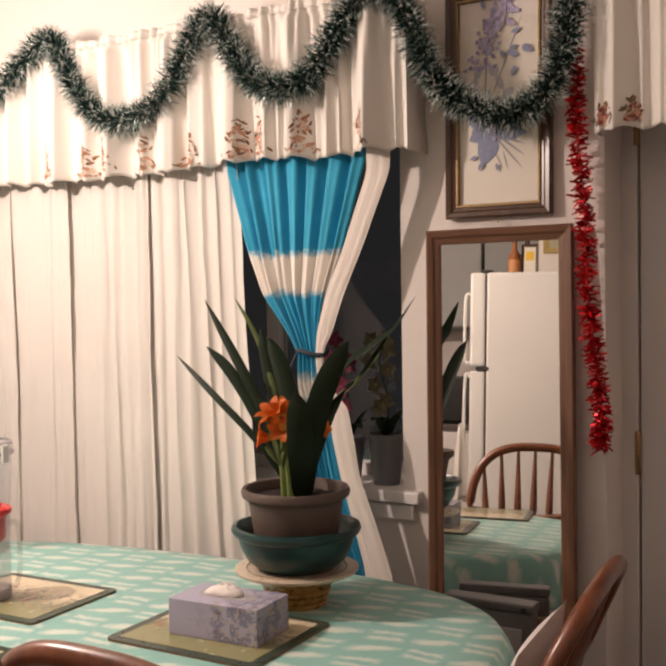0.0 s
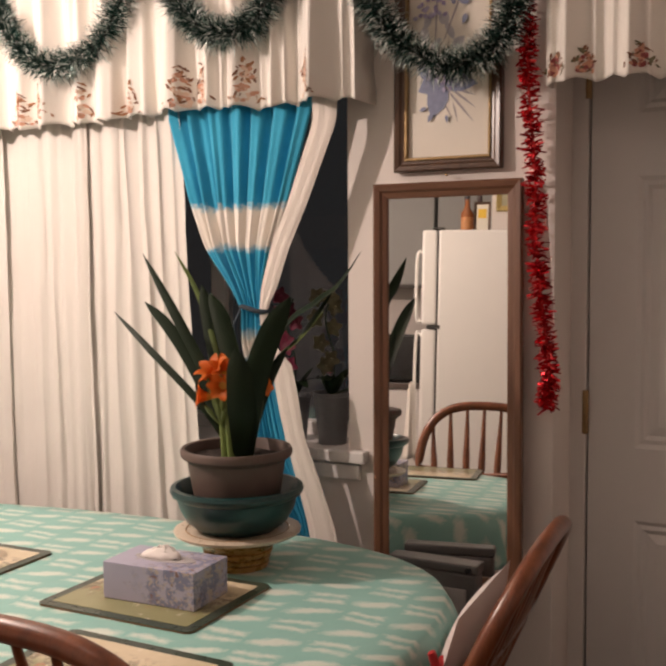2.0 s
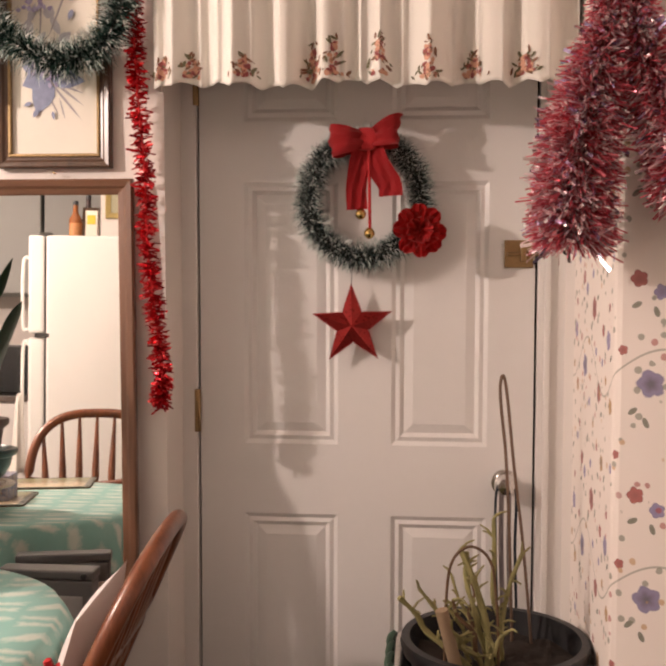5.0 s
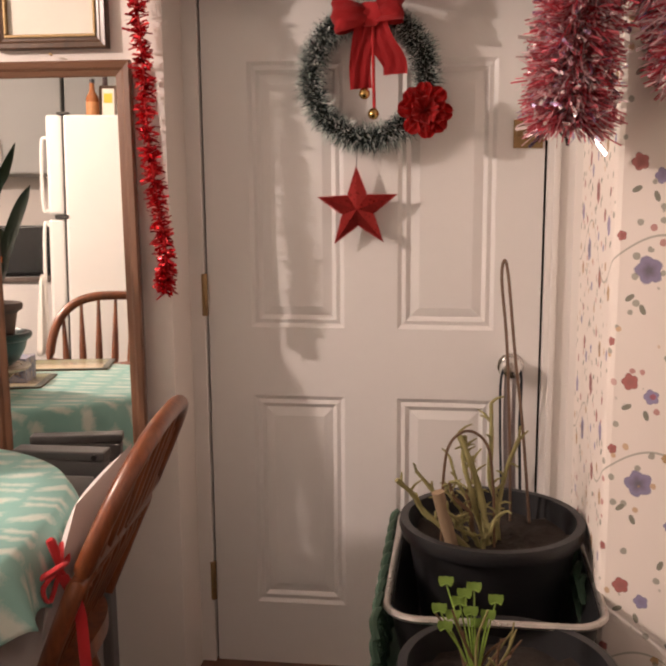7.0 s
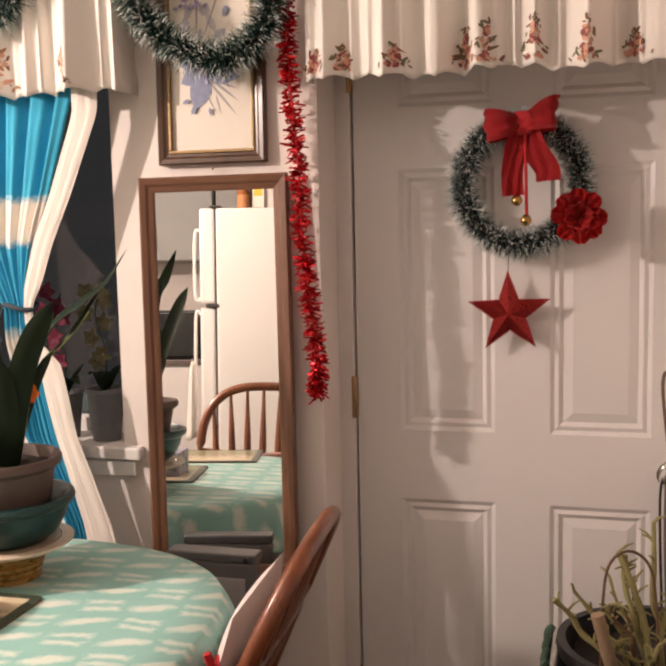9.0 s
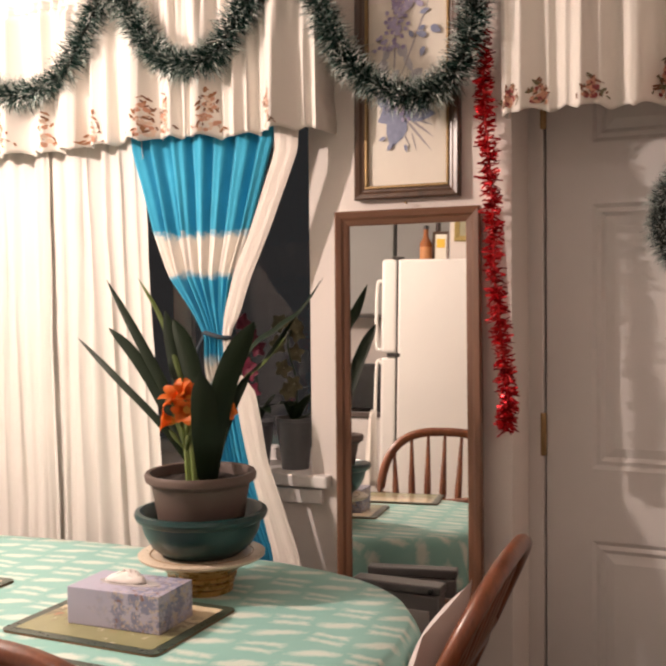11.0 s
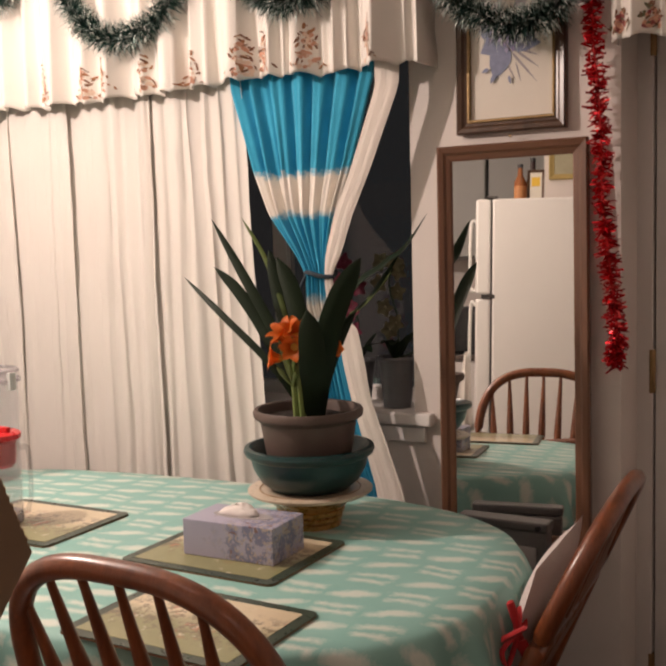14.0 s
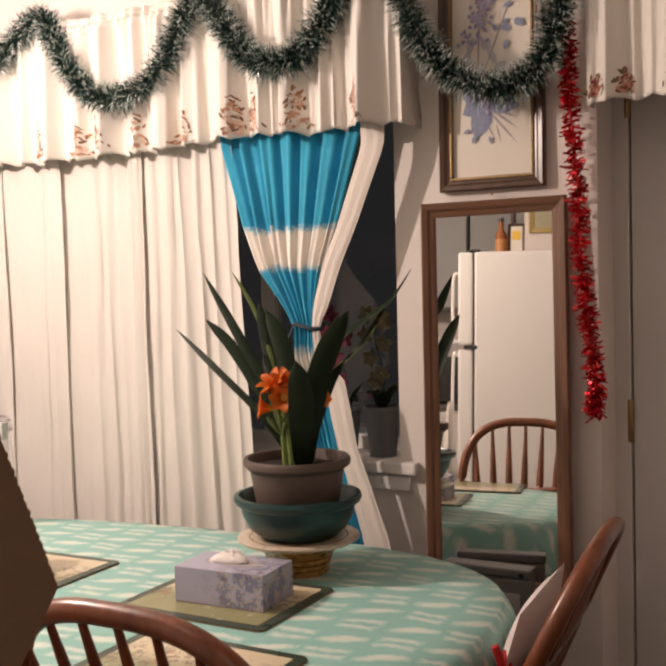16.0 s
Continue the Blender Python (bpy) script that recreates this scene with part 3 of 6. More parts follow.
def motif(th, surf, hem, x, palette, rng, tall=0.10, spread=0.035, lift=0.0):
    """A stitched sprig: small petals and leaves lying on the cloth."""
    zb = hem(x) + 0.014 + lift
    vs, fs, cols = [], [], []
    for k in range(56):
        t = rng.random() ** 1.3
        s = spread * (1 - t * 0.8)
        leafy = k < 26
        px, pz, ang = x + rng.uniform(-s, s) * (1.15 if leafy else 0.6), zb + tall * t * (1.0 if leafy else 0.8), rng.uniform(0.3, 2.8)
        size = rng.uniform(0.0035, 0.0095) if leafy else rng.uniform(0.004, 0.0075)
        base = len(vs)
        for a in range(6):
            dx = size * math.cos(a * 1.0472)
            dz = size * (0.34 if leafy else 0.75) * math.sin(a * 1.0472)
            qx, qz = px + dx * math.cos(ang) - dz * math.sin(ang), pz + dx * math.sin(ang) + dz * math.cos(ang)
            vs.append((qx, surf(qx, qz) - 0.0035, qz))
        fs.append(tuple(range(base, base + 6)))
        cols.append(rng.randrange(0, 2) if leafy else rng.randrange(2, len(palette)))
    ob = mesh_object("embroidery", vs, fs, None, th, "stitched flower sprig")
    for col in palette:
        ob.data.materials.append(THREADS[col])
    ob.data.polygons.foreach_set("material_index", cols)
    ob["kind"] = "stuff"


rng = random.Random(4)
val_w = valance("window_valance", -2.42, -0.500, 1.742, 2.125, -0.135, 2.7, 0.055, 60, "white gathered valance with stitched rust flowers")
for x in (-1.675, -1.535, -1.445, -1.315, -1.155, -0.985, -0.925, -0.785, -0.615):
    motif(*val_w, x, ["rust", "brown", "blush", "pale"], rng)
motif(*val_w, -1.955, ["violet", "violet", "violet"], rng, 0.05, 0.05, 0.055)
val_d = valance("door_valance", -0.062, 0.862, 1.742, 2.16, -0.085, 9.1, 0.06, 58, "cream gathered valance with stitched wine flowers")
for x in (-0.04, 0.03, 0.15, 0.295, 0.345, 0.44, 0.545, 0.64, 0.75):
    motif(*val_d, x, ["green", "brown", "wine", "blush"], rng, 0.085 if 0.2 < x < 0.6 else 0.05, 0.03)


# ---------- mirror ----------
def mirror_glass():
    n = Nodes("mirror_glass")
    n.bsdf.inputs["Base Color"].default_value = (0.90, 0.90, 0.88, 1)
    n.bsdf.inputs["Metallic"].default_value = 1.0
    n.bsdf.inputs["Roughness"].default_value = 0.01
    return n.mat


def picture_frame(name, m, w, h, bar, depth, mat, label, category, lip=0.0):
    """Four mitred bars round an opening, in the plane y = 0, facing -y; origin at the lower left corner."""
    th = thing(name, m, label, category)
    prof = [(0.0, 0.0), (0.0, -depth), (0.12 * bar, -depth - 0.003), (0.45 * bar, -depth), (0.62 * bar, -depth * 0.78), (0.9 * bar, -depth * 0.66), (bar, -depth * 0.55), (bar, -0.002)]
    corners = [((0, 0), (1, 1)), ((w, 0), (-1, 1)), ((w, h), (-1, -1)), ((0, h), (1, -1))]
    for k in range(4):
        bm = bmesh.new()
        ends = []
        for (cx, cz), (sx, sz) in (corners[k], corners[(k + 1) % 4]):
            ends.append([bm.verts.new((cx + sx * d, y, cz + sz * d)) for d, y in prof])
        a, b = ends
        for i in range(len(prof)):
            j = (i + 1) % len(prof)
            bm.faces.new((a[i], a[j], b[j], b[i]))
        part("frame_bar", bm, mat[k % 2] if isinstance(mat, tuple) else mat, th)
    return th


FRAMEWOOD_H = wood("mirror_frame_wood_across", (0.10, 0.040, 0.020), (0.19, 0.085, 0.042), axis=0, scale=1.0, rough=0.45)
TILT, YAW = 2.3, 6.7
mir_m = pose(-0.119, -0.0388, 1.5518) @ pose(0, 0, 0, -TILT) @ pose(0, 0, 0, 0, 0, YAW) @ pose(0, 0, 0, 0, -0.9) @ pose(-0.355, 0.025, -0.955)
mirror = picture_frame("mirror", mir_m, 0.355, 0.955, 0.035, 0.022, (FRAMEWOOD_H, FRAMEWOOD), "tall mirror in a plain brown wooden frame leaning back", "mirror")
part("glass", box(0.031, 0.324, -0.010, -0.006, 0.031, 0.924), mirror_glass(), mirror, "clear mirror glass")
part("backing", box(0.004, 0.351, -0.005, -0.001, 0.004, 0.951), CHAIRWOOD, mirror)


# ---------- framed print ----------
GILT = material("gilt_edge", (0.30, 0.20, 0.09), 0.42, 0.6, vary=0.4, scale=60, grain=260, bump=0.5)
DARKWOOD = wood("picture_frame_wood", (0.045, 0.022, 0.012), (0.10, 0.05, 0.026), axis=2)
print_m = pose(-0.442, -0.004, 1.578, -1.2)
picture = picture_frame("framed_print", print_m, 0.268, 0.56, 0.030, 0.020, DARKWOOD, "faded violet flower print in a dark wooden frame", "picture")
for k, (a, b, c, d) in enumerate(((0.026, 0.242, 0.026, 0.033), (0.026, 0.242, 0.527, 0.534), (0.026, 0.033, 0.034, 0.526), (0.235, 0.242, 0.034, 0.526))):
    part("gilt_slip", box(a, b, -0.017, -0.004, c, d, 0.002), GILT, picture, "beaded gilt inner edge")
PAPER = material("print_paper", (0.76, 0.71, 0.62), 0.35, vary=0.05, scale=9, grain=300, bump=0.05)
part("paper", box(0.027, 0.241, -0.006, -0.003, 0.027, 0.533), PAPER, picture, "pale cream paper")
INK = {"violet": material("ink_violet", (0.33, 0.28, 0.47), 0.4, vary=0.35, scale=70, grain=300, bump=0), "mauve": material("ink_mauve", (0.46, 0.42, 0.60), 0.4, vary=0.3, scale=70, bump=0),
       "slate": material("ink_slate", (0.24, 0.27, 0.40), 0.4, vary=0.3, scale=45, bump=0), "haze": material("ink_haze", (0.50, 0.49, 0.52), 0.4, vary=0.2, scale=60, bump=0),
       "stem": material("ink_stem", (0.38, 0.35, 0.36), 0.4, vary=0.2, scale=60, bump=0)}
ink_depth = [0.0062]


def painted(name, blades, ink):
    """Flat painted blades (x, z, length, width, angle), pointed at the far end, in one layer of the print."""
    vs, fs = [], []
    for x, z, ln, w, ang in blades:
        c, d, base = math.cos(radians(ang)), math.sin(radians(ang)), len(vs)
        for t, k in ((0, 0.15), (0.18, 0.8), (0.4, 1.0), (0.65, 0.78), (0.85, 0.36), (1, 0.02)):
            for side in (-1, 1):
                vs.append((x + c * ln * t - d * side * w * k * 0.5, -ink_depth[0] - 0.00001 * (base % 40), z + d * ln * t + c * side * w * k * 0.5))
        fs += [(base + 2 * i, base + 2 * i + 1, base + 2 * i + 3, base + 2 * i + 2) for i in range(5)]
    ink_depth[0] += 0.0004
    ob = mesh_object(name, vs, fs, INK[ink], picture)
    if len(blades) > 1:
        ob["kind"] = "stuff"


rk = random.Random(77)
painted("painted_haze", [(0.115 + rk.uniform(-0.05, 0.05), rk.uniform(0.25, 0.36), rk.uniform(0.03, 0.06), rk.uniform(0.015, 0.03), rk.uniform(0, 360)) for k in range(9)], "haze")
painted("painted_stem", [(0.135, 0.195, 0.085, 0.006, -38), (0.130, 0.190, 0.105, 0.006, -50), (0.150, 0.190, 0.055, 0.005, -20), (0.115, 0.175, 0.065, 0.004, -62), (0.145, 0.160, 0.050, 0.004, -75), (0.120, 0.30, 0.20, 0.005, 68), (0.100, 0.30, 0.16, 0.005, 88)], "stem")
for blade in ((0.112, 0.215, 0.060, 0.048, 205), (0.118, 0.205, 0.085, 0.056, 252), (0.122, 0.210, 0.085, 0.046, 352), (0.100, 0.225, 0.050, 0.036, 160), (0.128, 0.222, 0.055, 0.040, 28)):
    painted("painted_leaf", [blade], "slate")
for tone, n in (("violet", 26), ("mauve", 22)):
    painted("painted_blossom", [(0.112 + rk.gauss(0, 0.018), 0.222 + rk.gauss(0, 0.011), 0.013, 0.010, rk.uniform(0, 360)) for k in range(n // 2)], tone)
    painted("painted_blossom", [(0.085 + 0.32 * (z - 0.36) + rk.gauss(0, 0.015 * (1.2 - (z - 0.36) * 4)), z, 0.013, 0.010, rk.uniform(0, 360)) for z in (rk.uniform(0.36, 0.50) for k in range(n * 2))], tone)
    painted("painted_blossom", [(0.150 + rk.gauss(0, 0.016), z, 0.013, 0.010, rk.uniform(0, 360)) for z in (rk.uniform(0.46, 0.53) for k in range(n))], tone)
painted("small_leaf", [(0.165, 0.40, 0.020, 0.012, 30), (0.185, 0.385, 0.030, 0.016, 160), (0.178, 0.36, 0.026, 0.013, 250), (0.195, 0.405, 0.030, 0.020, -30), (0.150, 0.385, 0.02, 0.012, 120), (0.10, 0.505, 0.028, 0.012, 110), (0.118, 0.49, 0.022, 0.012, 60), (0.168, 0.44, 0.026, 0.012, 20), (0.08, 0.15, 0.02, 0.010, 200), (0.095, 0.135, 0.022, 0.012, 240), (0.13, 0.13, 0.02, 0.008, 280)], "slate")
part("nail", tube([(-0.0, 0, 0), (0, -0.012, 0.002)], 0.0025, 6), BRASS, picture).matrix_local = pose(0.134, -0.01, -0.012)


# ---------- table and cloth ----------
TX, TY, TZ, TA, TB, TURN = -0.845, -0.852, 0.768, 0.795, 0.45, 4.5


def cloth_pattern():
    n = Nodes("printed_tablecloth")
    uv = n.coord("UV")
    warp = n.noise(7.0, 2, 0.5, uv, out=1)
    vec = n.add("ShaderNodeVectorMath", {0: uv, 1: n.add("ShaderNodeVectorMath", {0: warp, "Scale": 0.045}, operation="SCALE").outputs[0]}, operation="ADD").outputs[0]
    p = n.xyz(vec)
    u, v = n.math("DIVIDE", p[0], 0.094), n.math("DIVIDE", p[1], 0.071)
    iu, iv = n.math("FLOOR", u), n.math("FLOOR", v)
    fu, fv = n.math("SUBTRACT", n.math("FRACT", u), 0.5), n.math("SUBTRACT", n.math("FRACT", v), 0.5)
    odd = n.math("ABSOLUTE", n.math("MODULO", n.math("ADD", iu, iv), 2.0))
    rag = n.math("MULTIPLY", n.math("SUBTRACT", n.noise(60.0, 4, 0.7, uv), 0.5), 0.46)
    # two short dashes
    dash = n.math("MAXIMUM", n.math("SUBTRACT", n.math("ABSOLUTE", fu), 0.33), n.math("MULTIPLY", n.math("SUBTRACT", n.math("ABSOLUTE", n.math("SUBTRACT", n.math("ABSOLUTE", fv), 0.21)), 0.085), 1.2))
    # one slanting brush mark
    xr = n.math("ADD", n.math("MULTIPLY", fu, 0.93), n.math("MULTIPLY", fv, 0.36))
    yr = n.math("SUBTRACT", n.math("MULTIPLY", fv, 0.93), n.math("MULTIPLY", fu, 0.36))
    brush = n.math("SUBTRACT", n.math("SQRT", n.math("ADD", n.math("MULTIPLY", n.math("MULTIPLY", xr, xr), 5.6), n.math("MULTIPLY", n.math("MULTIPLY", yr, yr), 34.0))), 1.0)
    brush = n.math("MULTIPLY", brush, 0.25)
    d = n.math("ADD", n.math("MULTIPLY", odd, dash), n.math("MULTIPLY", n.math("SUBTRACT", 1.0, odd), brush))
    mask = n.ramp(n.math("ADD", d, rag), 0.10, -0.09)
    teal = n.mix(n.noise(16.0, 4, 0.6, uv), rgba((0.22, 0.47, 0.42)), rgba((0.31, 0.55, 0.50)))
    pale = n.mix(n.noise(60.0, 3, 0.6, uv), rgba((0.60, 0.68, 0.60)), rgba((0.80, 0.80, 0.72)))
    n.put(n.bsdf.inputs["Base Color"], n.mix(n.math("MULTIPLY", mask, 0.86), teal, pale))
    n.bsdf.inputs["Roughness"].default_value = 0.55
    n.bump(n.math("ADD", n.noise(600.0, 2, 0.5, uv), n.math("MULTIPLY", n.noise(12.0, 3, 0.5, uv), 3.0)), 0.16)
    return n.mat


def table_rim(a, grow=0.0, power=2.9):
    c, s = math.cos(a), math.sin(a)
    k = (abs(c) ** power + abs(s) ** power) ** (-1 / power)
    return Vector(((TA + grow) * c * k, (TB + grow) * s * k, 0))


table_m = SPREAD @ pose(TX, TY, 0, 0, 0, TURN)
table = thing("dining_table", table_m, "wooden dining table under a printed cloth", "table")
bm = bmesh.new()
loop = [table_rim(2 * math.pi * k / 96, -0.012) for k in range(96)]
lo, hi = [bm.verts.new((p.x, p.y, TZ - 0.036)) for p in loop], [bm.verts.new((p.x, p.y, TZ - 0.006)) for p in loop]
for k in range(96):
    bm.faces.new((lo[k], lo[(k + 1) % 96], hi[(k + 1) % 96], hi[k]))
bm.faces.new(hi)
bm.faces.new(lo[::-1])
part("tabletop", bm, CHAIRWOOD, table)
for sx in (-1, 1):
    for sy in (-1, 1):
        prof = [(0.020, FOOT), (0.026, FOOT + 0.02), (0.022, 0.14), (0.034, 0.30), (0.038, 0.42), (0.026, 0.47), (0.036, 0.50), (0.038, 0.60), (0.040, 0.73)]
        part("leg", lathe(prof, 16, (sx * 0.60, sy * 0.30)), CHAIRWOOD, table, smooth=True)
part("apron", box(-0.62, 0.62, -0.32, -0.30, TZ - 0.12, TZ - 0.037, 0.003), CHAIRWOOD, table)
part("apron", box(-0.62, 0.62, 0.30, 0.32, TZ - 0.12, TZ - 0.037, 0.003), CHAIRWOOD, table)

verts, uvs, faces = [(0, 0, TZ)], [(0, 0)], []
N = 288
rings = [(k / 10.0, 0) for k in range(1, 10)] + [(1, k / 14.0) for k in range(0, 15)]
for scale, drop in rings:
    for k in range(N):
        a = 2 * math.pi * k / N
        rim = table_rim(a)
        out = rim.normalized()
        q = rim * scale
        lift = 0.0012 * noise.noise(Vector((q.x * 9, q.y * 9, 1.0)))
        if not drop and scale < 1:
            verts.append((q.x, q.y, TZ + lift))
            uvs.append((q.x, q.y))
            continue
        corner = abs(math.sin(2 * a)) ** 2
        length = 0.105 + 0.02 * corner + 0.012 * n1(a * 3, 3.0) + 0.008 * math.sin(a * 40)
        t = drop
        # rounded edge, then a falling skirt with folds
        wave = (0.55 + 0.9 * corner) * (math.sin(a * 34 + 2.4 * n1(a * 4, 8.0)) * 0.013 + math.sin(a * 19 + 1.0) * 0.012)
        bulge = 0.012 * (1 - math.exp(-t * 9)) + wave * t ** 1.2 + 0.016 * t
        fall = length * max(0.0, t - 0.04 * (1 - math.exp(-t * 20)))
        verts.append((q.x + out.x * bulge, q.y + out.y * bulge, TZ + lift * (1 - t) - fall - 0.004 * (t > 0)))
        uvs.append((q.x + out.x * (fall + 0.012 * min(1, t * 8)), q.y + out.y * (fall + 0.012 * min(1, t * 8))))
for k in range(N):
    faces.append((0, 1 + k, 1 + (k + 1) % N))
for r in range(len(rings) - 1):
    for k in range(N):
        a, b = 1 + r * N, 1 + (r + 1) * N
        faces.append((a + k, b + k, b + (k + 1) % N, a + (k + 1) % N))
tablecloth = mesh_object("tablecloth", verts, faces, cloth_pattern(), smooth=True, uvs=uvs)
tablecloth.matrix_world = table_m
md = tablecloth.modifiers.new("thickness", "SOLIDIFY")
md.thickness, md.offset = 0.001, 1.0
tagged(tablecloth, "mint green cloth printed with pale brush marks on the table", "tablecloth")
ON = TZ + 0.0015


# ---------- placemats ----------
def mat_picture(seed, ochre):
    n = Nodes("placemat_picture")
    p = n.coord("Object")
    y = n.xyz(p)[1]
    big, small = n.noise(16.0, 5, 0.65, p), n.noise(70.0, 4, 0.7, p)
    sky = n.mix(big, rgba((0.62, 0.52, 0.34)), rgba((0.74, 0.64, 0.46)))
    ground = n.mix(big, rgba((0.20, 0.21, 0.09)), rgba((0.36, 0.34, 0.17)))
    c = n.mix(n.ramp(n.math("ADD", y, n.math("MULTIPLY", n.math("SUBTRACT", big, 0.5), 0.08)), -0.02, 0.03), ground, sky)
    band = n.ramp(n.math("ABSOLUTE", n.math("SUBTRACT", y, 0.0)), 0.075, 0.03)
    c = n.mix(n.math("MULTIPLY", n.math("MULTIPLY", band, n.ramp(small, 0.5, 0.56)), 0.8), c, rgba((0.16, 0.12, 0.07)))
    c = n.mix(n.math("MULTIPLY", n.math("MULTIPLY", band, n.ramp(n.noise(38.0 + seed, 3, 0.6, p), 0.60, 0.66)), 0.8), c, rgba((0.45, 0.14, 0.07)))
    c = n.mix(n.math("MULTIPLY", n.ramp(n.noise(55.0, 3, 0.6, p, out=0), 0.63, 0.68), 0.7), c, rgba((0.78, 0.70, 0.56)))
    n.put(n.bsdf.inputs["Base Color"], c)
    n.bsdf.inputs["Roughness"].default_value = 0.28
    n.bsdf.inputs["Coat Weight"].default_value = 0.3
    return n.mat


MATGREEN = material("placemat_border", (0.045, 0.065, 0.045), 0.3, vary=0.15, bump=0.05)
MATCORK = material("cork", (0.22, 0.13, 0.07), 0.9, vary=0.3, grain=300, bump=0.4)


def rounded(w, d, r, seg=5):
    pts = []
    for cx, cy, a0 in ((w / 2 - r, d / 2 - r, 0), (-w / 2 + r, d / 2 - r, 90), (-w / 2 + r, -d / 2 + r, 180), (w / 2 - r, -d / 2 + r, 270)):
        pts += [(cx + r * math.cos(radians(a0 + 90 * k / seg)), cy + r * math.sin(radians(a0 + 90 * k / seg))) for k in range(seg + 1)]
    return pts


def slab(pts, z0, z1, bm=None):
    bm = bm or bmesh.new()
    lo, hi = [bm.verts.new((x, y, z0)) for x, y in pts], [bm.verts.new((x, y, z1)) for x, y in pts]
    for k in range(len(pts)):
        bm.faces.new((lo[k], lo[(k + 1) % len(pts)], hi[(k + 1) % len(pts)], hi[k]))
    bm.faces.new(hi)
    bm.faces.new(lo[::-1])
    return bm


def placemat(x, y, turn, seed, w=0.30, d=0.25):
    th = thing("placemat", SPREAD @ pose(x, y, ON, 0, 0, turn), "glossy placemat with a rural scene and green border", "placemat", "placemats")
    part("board", slab(rounded(w, d, 0.014), 0.0, 0.003), MATCORK, th)
    part("border", slab(rounded(w, d, 0.014), 0.0032, 0.0045), MATGREEN, th, "dark green border")
    part("picture", slab(rounded(w - 0.038, d - 0.038, 0.003), 0.0046, 0.0050), mat_picture(seed, 0), th, "faded country scene")
    return th


placemat(-0.545, -0.845, 0.5, 1, 0.325, 0.262)
placemat(-1.045, -0.862, 2.0, 5, 0.31, 0.25)
placemat(-0.405, -1.158, 0.0, 9, 0.315, 0.232)
placemat(-0.945, -1.215, 1.0, 14, 0.31, 0.235)
MAT_TOP = ON + 0.005


# ---------- tissue box ----------
def tissue_card():
    n = Nodes("floral_card")
    p = n.coord("Object")
    x = n.xyz(p)[0]
    a, b = n.noise(48.0, 5, 0.7, p), n.noise(90.0, 4, 0.7, p)
    lilac = n.mix(n.noise(10.0, 3), rgba((0.34, 0.34, 0.46)), rgba((0.48, 0.46, 0.56)))
    dense = n.ramp(n.math("ADD", x, n.math("MULTIPLY", n.math("SUBTRACT", n.noise(20.0, 3), 0.5), 0.16)), -0.04, 0.02)
    c = n.mix(n.math("MULTIPLY", dense, n.math("MULTIPLY", n.ramp(a, 0.47, 0.52), 0.85)), lilac, rgba((0.17, 0.19, 0.30)))
    c = n.mix(n.math("MULTIPLY", dense, n.math("MULTIPLY", n.ramp(b, 0.54, 0.58), 0.9)), c, rgba((0.50, 0.42, 0.36)))
    c = n.mix(n.math("MULTIPLY", dense, n.math("MULTIPLY", n.ramp(n.noise(64.0, 4, 0.7, p), 0.60, 0.64), 0.9)), c, rgba((0.22, 0.12, 0.09)))
    n.put(n.bsdf.inputs["Base Color"], c)
    n.bsdf.inputs["Roughness"].default_value = 0.45
    return n.mat


tissue = thing("tissue_box", SPREAD @ pose(-0.525, -0.845, MAT_TOP, 0, 0, 3), "lilac flower-patterned tissue box with a tissue showing", "tissue box")
part("carton", box(-0.094, 0.094, -0.056, 0.056, 0.0, 0.066, 0.002), tissue_card(), tissue)
oval = [(0.062 * math.cos(6.2832 * k / 28), 0.022 * math.sin(6.2832 * k / 28)) for k in range(28)]
part("slot_film", slab(oval, 0.0664, 0.0670), material("slot_film", (0.55, 0.52, 0.52), 0.2, vary=0.1, bump=0.1), tissue)
TISSUE = cloth("tissue_paper", (0.80, 0.76, 0.72), weave=500)


def tissue_f(u, v):
    a = u * 6.2832
    r = (1 - v) * (1 + 0.35 * math.sin(a * 3 + 1) * v)
    return (0.042 * r * math.cos(a) - 0.010 + 0.012 * v, 0.016 * r * math.sin(a) + 0.006 * math.sin(a * 2) * v, 0.067 + 0.022 * v ** 0.6 + 0.007 * n1(a * 2, v * 4))


sheet("tissue", tissue_f, 36, 8, TISSUE, tissue, "crumpled white tissue")


